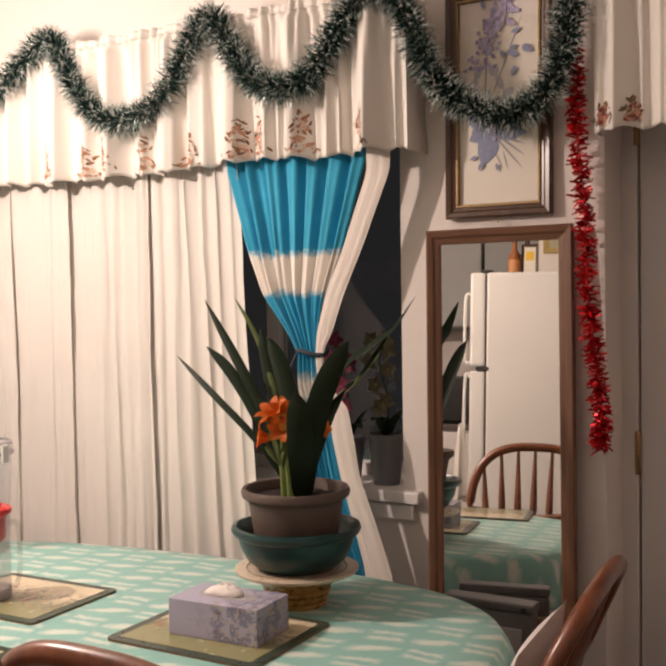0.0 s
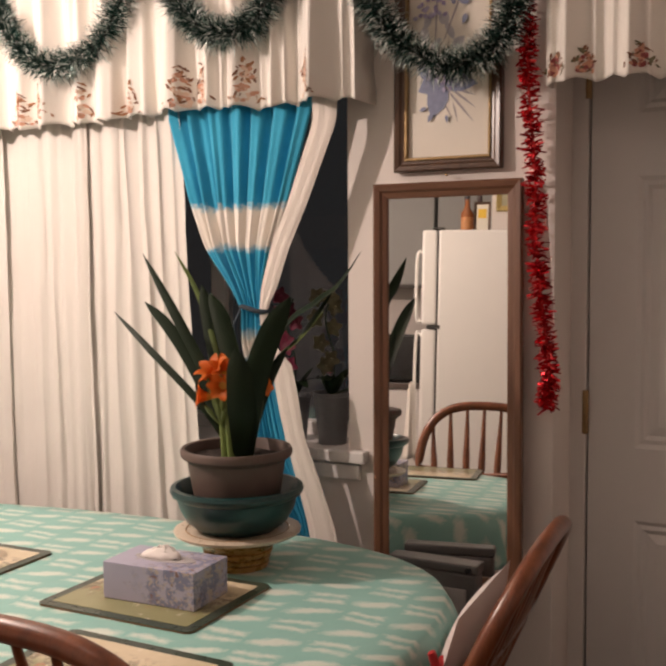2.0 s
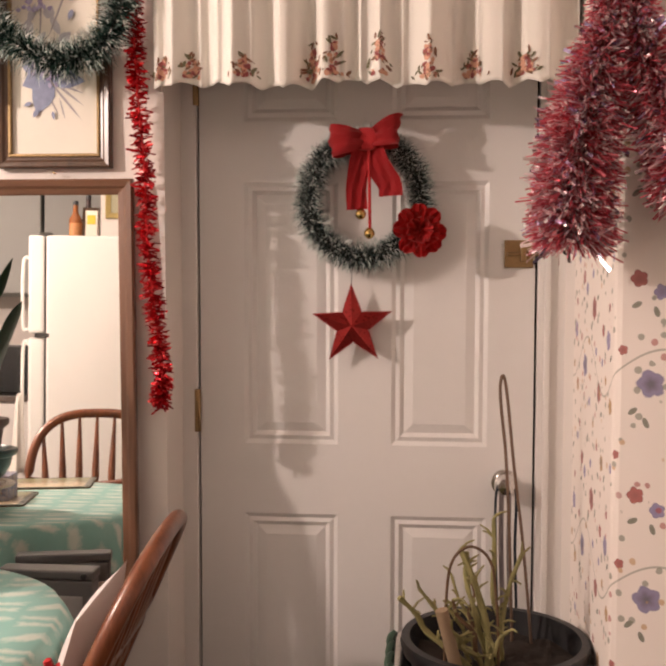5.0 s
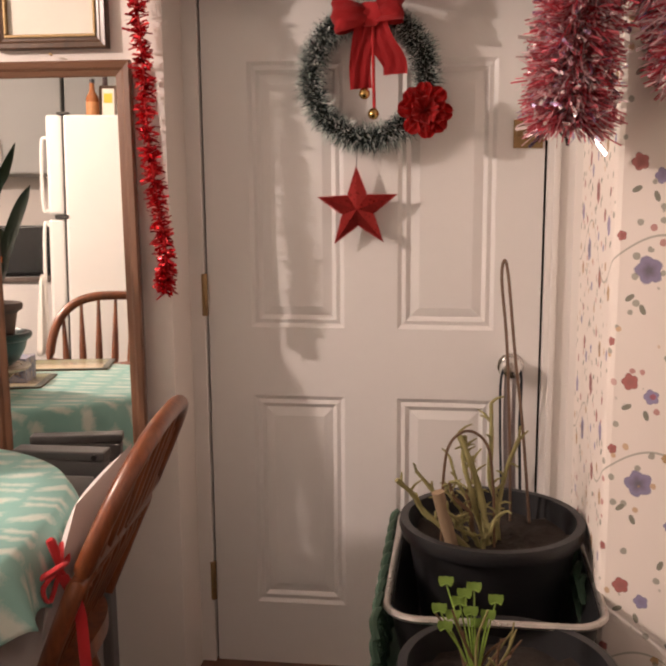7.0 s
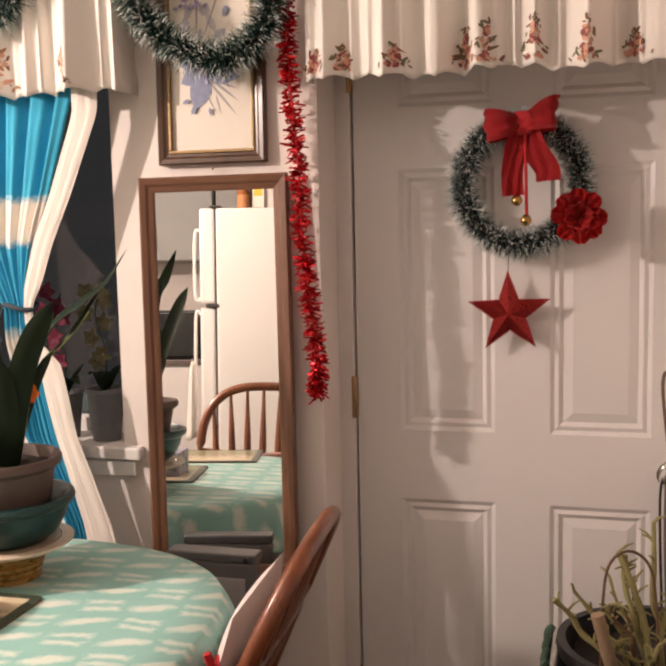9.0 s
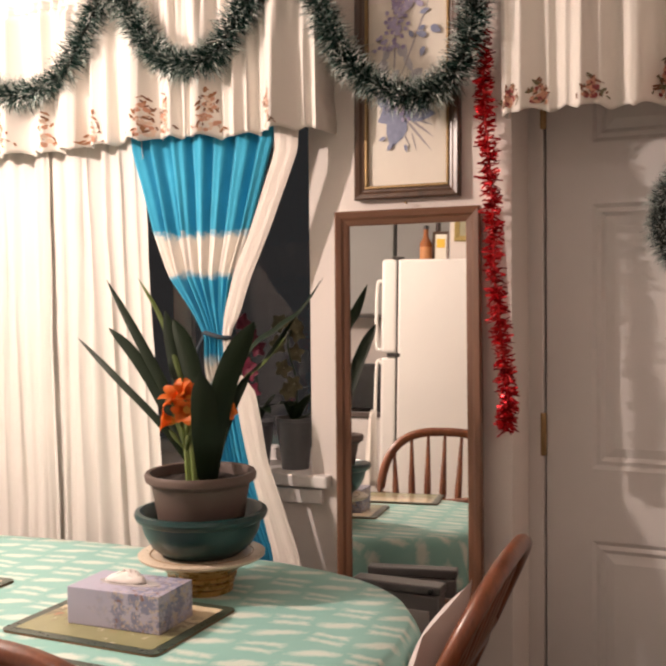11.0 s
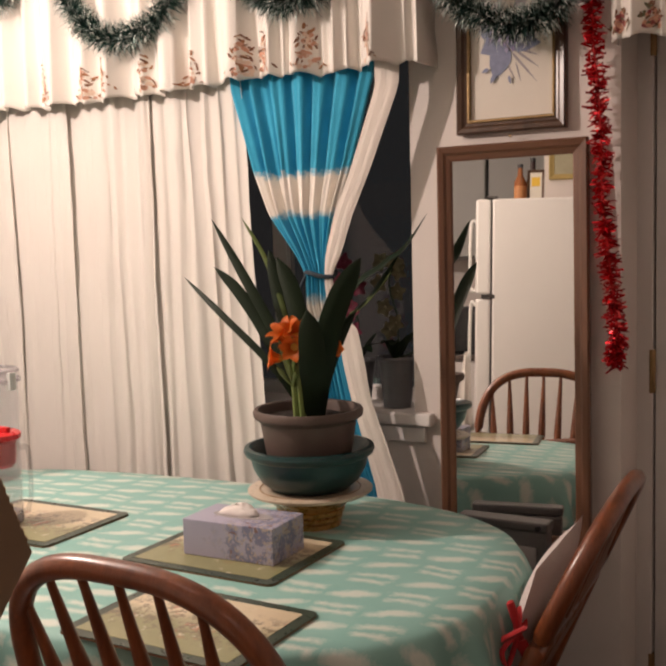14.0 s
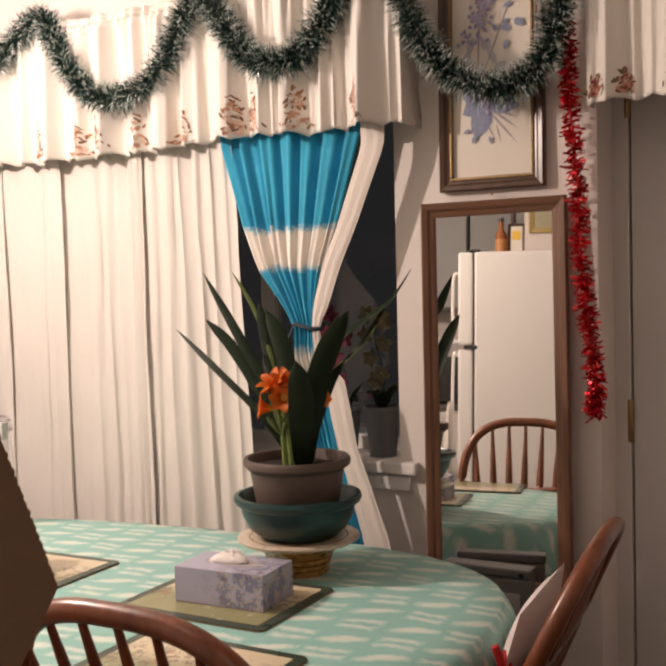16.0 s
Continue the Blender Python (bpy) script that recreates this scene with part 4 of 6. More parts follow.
# ---------- chairs ----------
def bow_chair(m, label, recline=0.13, height=0.465):
    th = thing("dining_chair", m, label, "chair", "bow-back dining chairs")
    seat_pts = [(0.215 * math.copysign(abs(math.cos(a)) ** 0.75, math.cos(a)), 0.205 * math.copysign(abs(math.sin(a)) ** 0.75, math.sin(a))) for a in (6.2832 * k / 48 for k in range(48))]
    bm = slab(seat_pts, 0.472, 0.506)
    bmesh.ops.bevel(bm, geom=[e for e in bm.edges if abs(e.verts[0].co.z - e.verts[1].co.z) < 1e-4], offset=0.008, segments=3, affect="EDGES")
    part("seat", bm, CHAIRWOOD, th, smooth=True)
    z0, half = 0.50, 0.213

    def lean(z):
        t = (z - z0) / height
        return -0.165 - recline * t - 0.02 * t * t

    pts = []
    zm = z0 + 0.47 * height
    for k in range(61):
        t = -1 + 2 * k / 60
        if abs(t) > 0.62:
            z = z0 + (zm - z0) * (1 - abs(t)) / 0.38
            x = math.copysign(half * (1 - 0.13 * (1 - (z - z0) / (zm - z0)) ** 1.6), -t)
        else:
            a = math.pi / 2 * (1 - t / 0.62)
            x = half * math.copysign(abs(math.cos(a)) ** 0.70, math.cos(a))
            z = zm + (z0 + height - zm) * abs(math.sin(a)) ** 0.70
        pts.append((x, lean(z), z))
    part("bow", tube(pts, 0.0155, 12, flat=1.0), CHAIRWOOD, th, smooth=True)
    for i in range(7):
        s = (i - 3) / 3.0
        xb, xt = s * 0.135, s * 0.172
        near = [p for p in pts if p[2] > 0.6]
        zt = min(near, key=lambda p: abs(p[0] - xt))[2] - 0.005
        bot, top = Vector((xb, lean(z0) + 0.004, z0)), Vector((xt, lean(zt), zt))
        prof = [(0.0, 0.0068), (0.10, 0.0075), (0.22, 0.0095), (0.33, 0.0122), (0.42, 0.0135), (0.475, 0.0108), (0.49, 0.0135), (0.505, 0.0100), (0.52, 0.0135), (0.535, 0.0100), (0.56, 0.0125), (0.66, 0.0115), (0.80, 0.0085), (0.93, 0.0060), (1.0, 0.0052)]
        part("spindle", tube([bot.lerp(top, t) for t, r in prof], [r for t, r in prof], 10), CHAIRWOOD, th, smooth=True)
    ends = []
    for sx in (-1, 1):
        for sy in (-1, 1):
            top, foot = Vector((sx * 0.13, sy * 0.12, 0.475)), Vector((sx * 0.19, sy * 0.18, FOOT + 0.002))
            prof = [(0, 0.012), (0.2, 0.017), (0.38, 0.021), (0.42, 0.016), (0.46, 0.021), (0.5, 0.016), (0.7, 0.019), (0.9, 0.014), (1, 0.011)]
            part("leg", tube([top.lerp(foot, t) for t, r in prof], [r for t, r in prof], 10), CHAIRWOOD, th, smooth=True)
        a, b = Vector((sx * 0.163, 0.153, 0.18)), Vector((sx * 0.163, -0.153, 0.18))
        part("stretcher", tube([a.lerp(b, t) for t in (0, 0.25, 0.5, 0.75, 1)], [0.008, 0.011, 0.014, 0.011, 0.008], 10), CHAIRWOOD, th, smooth=True)
        ends.append(a.lerp(b, 0.5))
    part("cross_stretcher", tube([ends[0].lerp(ends[1], t) for t in (0, 0.25, 0.5, 0.75, 1)], [0.008, 0.011, 0.014, 0.011, 0.008], 10), CHAIRWOOD, th, smooth=True)
    return th


bow_chair(SPREAD @ pose(-0.265, -1.150, 0, 0, 0, 0), "reddish-brown bow-back wooden chair pushed under the table")
CHAIR_M = SPREAD @ pose(-0.230, -0.668, 0, 0, 0, 93.5)
side_chair = bow_chair(CHAIR_M, "reddish-brown bow-back chair at the table end with a white cushion", 0.165, 0.415)
CUSHION = cloth("cushion_cotton", (0.72, 0.66, 0.64), weave=700)
RIBBON = cloth("red_ribbon", (0.50, 0.02, 0.025), weave=600)
cushion = thing("seat_cushion", CHAIR_M, "white padded cushion tied on with red ribbon", "cushion")


def pad(x0, x1, y0, y1, z0, z1, puff, seg=14):
    bm = bmesh.new()
    grid = {}
    for s in (1, -1):
        for i in range(seg + 1):
            for j in range(seg + 1):
                u, v = i / seg, j / seg
                k = (4 * u * (1 - u)) ** 0.45 * (4 * v * (1 - v)) ** 0.45
                grid[s, i, j] = bm.verts.new((x0 + (x1 - x0) * u, y0 + (y1 - y0) * v, (z0 + z1) / 2 + s * ((z1 - z0) / 2 * min(1, k * 1.3) + puff * k)))
    for s in (1, -1):
        for i in range(seg):
            for j in range(seg):
                q = [grid[s, i, j], grid[s, i + 1, j], grid[s, i + 1, j + 1], grid[s, i, j + 1]]
                bm.faces.new(q if s > 0 else q[::-1])
    bmesh.ops.remove_doubles(bm, verts=bm.verts, dist=1e-4)
    return bm


part("seat_pad", pad(-0.19, 0.19, -0.17, 0.19, 0.507, 0.550, 0.006), CUSHION, cushion, smooth=True)
back_pad = part("back_pad", pad(-0.165, 0.165, -0.125, 0.125, -0.012, 0.012, 0.010), CUSHION, cushion, "white back pad", True)
back_pad.matrix_local = pose(0, -0.200, 0.690, 107)
for dx in (0.165,):
    bow = bmesh.new()
    for k in range(5):
        a = k * 1.25
        pts = spline([(0, 0, 0), (0.035 * math.cos(a), 0.018 * math.sin(a * 2), 0.035 * math.sin(a)), (0.05 * math.cos(a + 0.5), 0.01, 0.05 * math.sin(a + 0.5)), (0.004, 0, 0)], 5)
        tube(pts, 0.006, 6, bm=bow, flat=0.5)
    r = part("ribbon_bow", bow, RIBBON, cushion, "red ribbon bow", True)
    r.matrix_local = pose(-0.195, -0.215, 0.715)
    tails = bmesh.new()
    tube(spline([(0, 0, 0), (0.01, -0.02, -0.06), (-0.005, -0.03, -0.13), (0.01, -0.03, -0.22)], 6), 0.010, 6, bm=tails, flat=0.25)
    t = part("ribbon_tail", tails, RIBBON, cushion, "red ribbon", True)
    t.matrix_local = pose(-0.198, -0.220, 0.705)


# ---------- tinsel and garlands ----------
def tinsel_mat(name, dark, light, metal, rough, pale, share):
    n = Nodes(name)
    r = n.add("ShaderNodeNewGeometry").outputs["Random Per Island"]
    c = n.mix(r, rgba(dark), rgba(light))
    pick = n.ramp(n.math("FRACT", n.math("MULTIPLY", r, 17.3)), 1 - share, 1 - share + 0.02)
    n.put(n.bsdf.inputs["Base Color"], n.mix(pick, c, rgba(pale)))
    n.bsdf.inputs["Metallic"].default_value = metal
    n.bsdf.inputs["Roughness"].default_value = rough
    return n.mat


def bristles(name, path, radii, count, length, width, mat, seed, label="", parent=None, along=0.35, droop=0.0, start=0.0, blunt=False):
    """A wire wound with cut foil: many thin slips standing out from a line."""
    r = random.Random(seed)
    pts = [Vector(p) for p in path]
    verts, faces = [], []
    for k in range(count):
        t = r.random() * (len(pts) - 1)
        i = min(int(t), len(pts) - 2)
        p = pts[i].lerp(pts[i + 1], t - i)
        d = (pts[i + 1] - pts[i]).normalized()
        rad = radii[i] + (radii[i + 1] - radii[i]) * (t - i) if hasattr(radii, "__len__") else radii
        v = Vector((r.gauss(0, 1), r.gauss(0, 1), r.gauss(0, 1)))
        v = (v - d * v.dot(d)).normalized()
        out = (v + d * r.uniform(-along, along) + Vector((0, 0, -droop))).normalized()
        side = out.cross(Vector((r.gauss(0, 1), r.gauss(0, 1), r.gauss(0, 1)))).normalized() * width * 0.5
        ln = rad * r.uniform(0.65, 1.12) * length
        bend = Vector((r.gauss(0, 1), r.gauss(0, 1), r.gauss(0, 1) - 0.5)) * ln * 0.12
        a, m, b = p + out * ln * start, p + out * ln * (start + (1 - start) * 0.55), p + out * ln + bend
        base = len(verts)
        if blunt:
            verts += [a - side, a + side, m + side, m - side, b + side, b - side]
            faces += [(base, base + 1, base + 2, base + 3), (base + 3, base + 2, base + 4, base + 5)]
        else:
            verts += [a - side, a + side, m + side * 0.8, m - side * 0.8, b]
            faces += [(base, base + 1, base + 2, base + 3), (base + 3, base + 2, base + 4)]
    ob = mesh_object(name, verts, faces, mat, parent, label)
    ob["kind"] = "stuff"
    return ob


GREENFOIL = tinsel_mat("green_foil", (0.005, 0.024, 0.020), (0.018, 0.070, 0.055), 0.25, 0.32, (0.30, 0.38, 0.35), 0.15)
ICEFOIL = tinsel_mat("frosted_tips", (0.36, 0.46, 0.43), (0.70, 0.76, 0.72), 0.1, 0.4, (0.80, 0.82, 0.80), 0.3)
WIRE = material("dark_wire", (0.02, 0.025, 0.02), 0.5, 0.5)
swag = spline([(-2.45, -0.15, 2.17), (-2.30, -0.16, 2.11), (-2.17, -0.165, 2.02), (-2.04, -0.17, 1.985), (-1.89, -0.165, 2.025), (-1.75, -0.155, 2.12), (-1.64, -0.15, 2.165), (-1.585, -0.155, 2.075), (-1.50, -0.165, 1.955), (-1.37, -0.17, 1.893), (-1.22, -0.165, 1.945),
               (-1.115, -0.155, 2.10), (-1.05, -0.15, 2.135), (-0.995, -0.155, 2.055), (-0.93, -0.165, 1.97), (-0.85, -0.17, 1.922), (-0.755, -0.165, 1.938), (-0.675, -0.155, 2.04), (-0.61, -0.15, 2.118), (-0.555, -0.145, 2.135), (-0.505, -0.135, 2.095),
               (-0.455, -0.115, 1.96), (-0.39, -0.095, 1.865), (-0.265, -0.085, 1.806), (-0.165, -0.08, 1.85), (-0.122, -0.075, 1.965), (-0.105, -0.07, 2.08)], 8)
garland = thing("green_garland", pose(0, 0, 0), "dark green tinsel garland with frosted tips in swags", "garland")
part("wire", tube(swag, 0.004, 6), WIRE, garland)
bristles("tinsel", swag, 0.052, 21000, 1.0, 0.0027, GREENFOIL, 11, "bristly green foil", garland, 0.45)
bristles("frost", swag, 0.055, 7500, 1.0, 0.0024, ICEFOIL, 41, "pale frosted bristle tips", garland, 0.45, start=0.66)

REDFOIL = tinsel_mat("red_foil", (0.36, 0.006, 0.014), (0.72, 0.018, 0.03), 0.7, 0.25, (0.85, 0.10, 0.10), 0.2)
drop = spline([(-0.118, -0.06, 2.20), (-0.115, -0.055, 2.0), (-0.108, -0.052, 1.88), (-0.102, -0.05, 1.75), (-0.088, -0.048, 1.58), (-0.082, -0.048, 1.40), (-0.066, -0.048, 1.25), (-0.052, -0.046, 1.12), (-0.058, -0.044, 1.03)], 8)
red_tinsel = thing("red_tinsel", pose(0, 0, 0), "shiny red foil tinsel hanging down beside the mirror", "tinsel")
part("cord", tube(drop, 0.003, 6), RIBBON, red_tinsel)
bristles("tinsel", drop, 0.026, 2100, 1.0, 0.0050, REDFOIL, 12, "shiny red foil slips", red_tinsel, 0.5, blunt=True)

PINKFOIL = tinsel_mat("pink_foil", (0.52, 0.03, 0.06), (0.86, 0.24, 0.30), 0.45, 0.30, (0.92, 0.70, 0.74), 0.34)
FLASHFOIL = tinsel_mat("silver_foil_slips", (0.85, 0.70, 0.72), (0.92, 0.88, 0.90), 0.85, 0.18, (0.62, 0.55, 0.85), 0.2)
bunch = thing("pink_tinsel", pose(0, 0, 0), "thick pink and silver tinsel looped over the papered corner", "tinsel")
strand_a = spline([(0.862, -0.56, 2.30), (0.855, -0.565, 2.0), (0.845, -0.57, 1.79), (0.822, -0.58, 1.68), (0.796, -0.585, 1.58), (0.783, -0.59, 1.48), (0.781, -0.59, 1.400)], 8)
rad_a = [0.038 + 0.030 * min(1, max(0, (1.75 - p.z) / 0.17)) for p in strand_a]
part("cord", tube(strand_a, 0.003, 6), RIBBON, bunch)
bristles("tinsel", strand_a, rad_a, 15000, 1.0, 0.0026, PINKFOIL, 13, "dense pink and red foil slips", bunch, 0.3, 0.25, blunt=True)
bristles("silver_foil", strand_a, rad_a, 3200, 1.0, 0.0058, FLASHFOIL, 43, "loose silver foil slips", bunch, 0.6, 0.2, 0.55, True)
strand_b = spline([(0.862, -0.56, 1.80), (0.900, -0.575, 1.68), (0.935, -0.590, 1.60), (0.958, -0.605, 1.53), (0.966, -0.61, 1.47)], 8)
rad_b = [0.046 + 0.018 * min(1, max(0, (1.75 - p.z) / 0.17)) for p in strand_b]
part("cord", tube(strand_b, 0.003, 6), RIBBON, bunch)
bristles("tinsel", strand_b, rad_b, 9000, 1.0, 0.0026, PINKFOIL, 14, "dense pink and red foil slips", bunch, 0.3, 0.25, blunt=True)
bristles("silver_foil", strand_b, rad_b, 1600, 1.0, 0.0055, FLASHFOIL, 44, "loose silver foil slips", bunch, 0.6, 0.2, 0.55, True)

# wreath on the door
WRC = Vector((0.400, 0.078, 1.512))
wreath = thing("door_wreath", SET_BACK @ pose(*WRC), "frosted green tinsel wreath with red bow on the door", "wreath")
ringpath = [(0.132 * math.cos(a), 0, 0.136 * math.sin(a)) for a in (6.2832 * k / 60 for k in range(61))]
part("hoop", tube(ringpath, 0.016, 8), WIRE, wreath)
FROST = tinsel_mat("frosted_foil", (0.008, 0.022, 0.026), (0.022, 0.05, 0.05), 0.15, 0.4, (0.40, 0.45, 0.45), 0.18)
bristles("tinsel", ringpath, 0.039, 10000, 1.0, 0.0022, FROST, 15, "dark green bristles", wreath, 0.5)
bristles("frost", ringpath, 0.043, 4200, 1.0, 0.0022, ICEFOIL, 42, "white frosted bristle tips", wreath, 0.5, start=0.62)


def strap(path, widths, side, thick=0.0012, crumple=0.0):
    """A flat ribbon along a line; side is its width direction."""
    bm = bmesh.new()
    pts = [Vector(p) for p in path]
    rows = []
    for i, p in enumerate(pts):
        d = (pts[min(i + 1, len(pts) - 1)] - pts[max(i - 1, 0)]).normalized()
        s = Vector(side)
        s = (s - d * s.dot(d)).normalized()
        nrm = d.cross(s)
        w = widths[i] if hasattr(widths, "__len__") else widths
        rows.append([bm.verts.new(p + s * w * k / 2 + nrm * (-0.10 * w * (1 - k * k) + crumple * math.sin(k * 7.0 + i * 0.35))) for k in (-1, -0.75, -0.5, -0.25, 0, 0.25, 0.5, 0.75, 1)])
    for a, b in zip(rows, rows[1:]):
        for k in range(8):
            bm.faces.new((a[k], a[k + 1], b[k + 1], b[k]))
    bmesh.ops.solidify(bm, geom=bm.faces[:], thickness=thick)
    return bm


for sx, dz in ((-1, -0.012), (1, 0.010)):
    pts = spline([(0.010, -0.055, 0.130), (0.010 + sx * 0.034, -0.090, 0.134 + dz * 0.5), (0.010 + sx * 0.066, -0.090, 0.138 + dz), (0.010 + sx * 0.078, -0.066, 0.138 + dz), (0.010 + sx * 0.066, -0.046, 0.136 + dz), (0.010 + sx * 0.040, -0.044, 0.132 + dz * 0.5), (0.012, -0.052, 0.130)], 5)
    part("bow_loop", strap(pts, [0.026 + 0.048 * math.sin(math.pi * i / (len(pts) - 1)) ** 0.6 for i in range(len(pts))], (0.10 * sx, 0.1, 1), 0.0012, 0.0035), RIBBON, wreath, "red ribbon loop", True)
part("bow_knot", pad(-0.018, 0.034, -0.075, -0.047, 0.108, 0.152, 0.004, 8), RIBBON, wreath, "red ribbon knot", True)
part("ribbon_tail", strap(spline([(0.002, -0.062, 0.12), (-0.008, -0.066, 0.07), (-0.014, -0.06, 0.02), (-0.012, -0.056, -0.028)], 6), 0.048, (1, 0.25, 0), 0.0012, 0.003), RIBBON, wreath, "red ribbon tail", True)
part("ribbon_tail", strap(spline([(0.016, -0.062, 0.12), (0.036, -0.07, 0.07), (0.060, -0.062, 0.03), (0.064, -0.056, 0.002)], 6), 0.056, (1, -0.3, 0.4), 0.0012, 0.003), RIBBON, wreath, "red ribbon tail", True)
part("bell_cord", tube(spline([(0.014, -0.062, 0.11), (0.016, -0.06, 0.0), (0.017, -0.055, -0.07)], 6), 0.004, 6), RIBBON, wreath)
GOLD = material("gold_bell", (0.60, 0.40, 0.14), 0.2, 1.0, vary=0.1, bump=0.02)
for x, z in ((-0.004, -0.038), (0.016, -0.082)):
    part("bell", lathe([(0.002, z + 0.013), (0.007, z + 0.011), (0.0118, z + 0.004), (0.0125, z), (0.0128, z - 0.001), (0.0118, z - 0.005), (0.007, z - 0.011), (0.002, z - 0.013)], 18, (x, -0.062)), GOLD, wreath, "small gold bell", True)
PETAL = cloth("silk_red", (0.60, 0.012, 0.014), weave=600)
rp = random.Random(21)
for ringk, (nr, rr, tilt) in enumerate(((8, 0.060, 0.25), (7, 0.045, 0.7), (5, 0.028, 1.15))):
    for k in range(nr):
        a = 6.2832 * (k + 0.5 * ringk) / nr + rp.uniform(-0.15, 0.15)
        c, s = math.cos(a), math.sin(a)
        pts = [(0.130 + c * rr * t, -0.052 - rr * math.sin(tilt) * t ** 1.4 * (0.8 + 0.3 * ringk), -0.076 + s * rr * t) for t in (0.05, 0.3, 0.6, 0.85, 1.0)]
        part("petal", strap(pts, [0.012, 0.03, 0.042, 0.038, 0.022], (-s, 0.0, c), 0.0008, 0.0042), PETAL, wreath, "red silk petal", True)

# star
STARRED = material("star_red", (0.30, 0.018, 0.016), 0.30, 0.65, vary=0.35, scale=18, grain=140, bump=0.25)
star = thing("tin_star", SET_BACK @ pose(0.373, 0.090, 1.216, 0, -2, 0), "red faceted metal star hanging on the door", "star")
for k in range(5):
    bm = bmesh.new()
    a = math.pi / 2 + k * 1.25664
    R, r = 0.096, 0.039
    tip = bm.verts.new((R * math.cos(a), -0.004, R * math.sin(a)))
    l = bm.verts.new((r * math.cos(a + 0.62832), -0.004, r * math.sin(a + 0.62832)))
    q = bm.verts.new((r * math.cos(a - 0.62832), -0.004, r * math.sin(a - 0.62832)))
    top = bm.verts.new((0, -0.030, 0))
    b0 = bm.verts.new((0, 0.002, 0))
    for f in ((tip, l, top), (tip, top, q), (tip, b0, l), (tip, q, b0)):
        bm.faces.new(f)
    arm = part("arm", bm, STARRED, star)
    bd = bmesh.new()
    for side in (0.62832, -0.62832):
        A, B = Vector((R * math.cos(a), -0.005, R * math.sin(a))), Vector((r * math.cos(a + side), -0.005, r * math.sin(a + side)))
        for i in range(14):
            p = A.lerp(B, i / 14)
            bmesh.ops.create_icosphere(bd, subdivisions=1, radius=0.0022, matrix=Matrix.Translation(p))
    e = part("beaded_edge", bd, STARRED, star)
    e["kind"] = "stuff"
part("thread", tube([(0, -0.004, 0.094), (0.004, 0.010, 0.15)], 0.0008, 5), WIRE, star)
part("hook", tube([(0, 0.002, 0.0), (0, 0.0295, 0.0)], 0.002, 6), WIRE, star)


# ---------- flowering plant ----------
PC = Vector((-0.515, -0.625, 0))
STANDGOLD = material("glazed_ochre", (0.42, 0.23, 0.06), 0.28, 0.35, vary=0.25, scale=14, grain=60, bump=0.1, coat=0.3)
STANDTOP = material("cream_glaze", (0.62, 0.52, 0.40), 0.3, vary=0.12, scale=30, bump=0.08)
TEAL = material("teal_plastic", (0.006, 0.040, 0.040), 0.32, vary=0.12, scale=8, bump=0.04)
POTBROWN = material("brown_plastic", (0.115, 0.080, 0.066), 0.55, vary=0.12, scale=10, bump=0.1)
SOIL = material("soil", (0.022, 0.014, 0.010), 0.95, vary=0.5, scale=60, grain=200, bump=1.0)
stand = thing("plant_stand", SPREAD @ pose(PC.x, PC.y, ON), "ochre glazed pedestal dish with a cream top", "pedestal dish")
part("foot", lathe([(0.0600, 0.0), (0.0615, 0.004), (0.0610, 0.009), (0.0575, 0.011), (0.0635, 0.015), (0.0640, 0.021), (0.0605, 0.023), (0.0680, 0.028), (0.0690, 0.034), (0.0655, 0.036), (0.0760, 0.046), (0.0880, 0.056), (0.0985, 0.062), (0.0840, 0.064)], 48), STANDGOLD, stand, smooth=True)
part("plate", lathe([(0.0840, 0.064), (0.1176, 0.066), (0.1243, 0.070), (0.1252, 0.074), (0.1176, 0.0765), (0.0882, 0.0735), (0.0336, 0.0725)], 48), STANDTOP, stand, "cream plate rim with faint rings", True)
part("plate_ring", lathe([(0.0991, 0.0748), (0.1008, 0.0758), (0.1025, 0.0752)], 48, caps=False), STANDGOLD, stand)
BZ = ON + 0.0735
bowl = thing("planter_bowl", SPREAD @ pose(PC.x, PC.y, BZ), "dark teal plastic bowl under the flower pot", "bowl")
part("shell", lathe([(0.0630, 0.0), (0.0773, 0.002), (0.0991, 0.020), (0.1126, 0.045), (0.1176, 0.066), (0.1277, 0.072), (0.1310, 0.080), (0.1285, 0.087), (0.1201, 0.088), (0.1126, 0.080), (0.1075, 0.05), (0.0907, 0.018), (0.0336, 0.010)], 56), TEAL, bowl, smooth=True)
pot = thing("flower_pot", SPREAD @ pose(PC.x, PC.y, BZ + 0.0105), "brown plastic flower pot filled with soil", "flower pot")
part("shell", lathe([(0.0714, 0.0), (0.0739, 0.003), (0.0874, 0.075), (0.0958, 0.126), (0.1008, 0.130), (0.1084, 0.136), (0.1100, 0.146), (0.1067, 0.152), (0.1000, 0.151), (0.0958, 0.140), (0.0924, 0.12), (0.0840, 0.06)], 56), POTBROWN, pot, smooth=True)


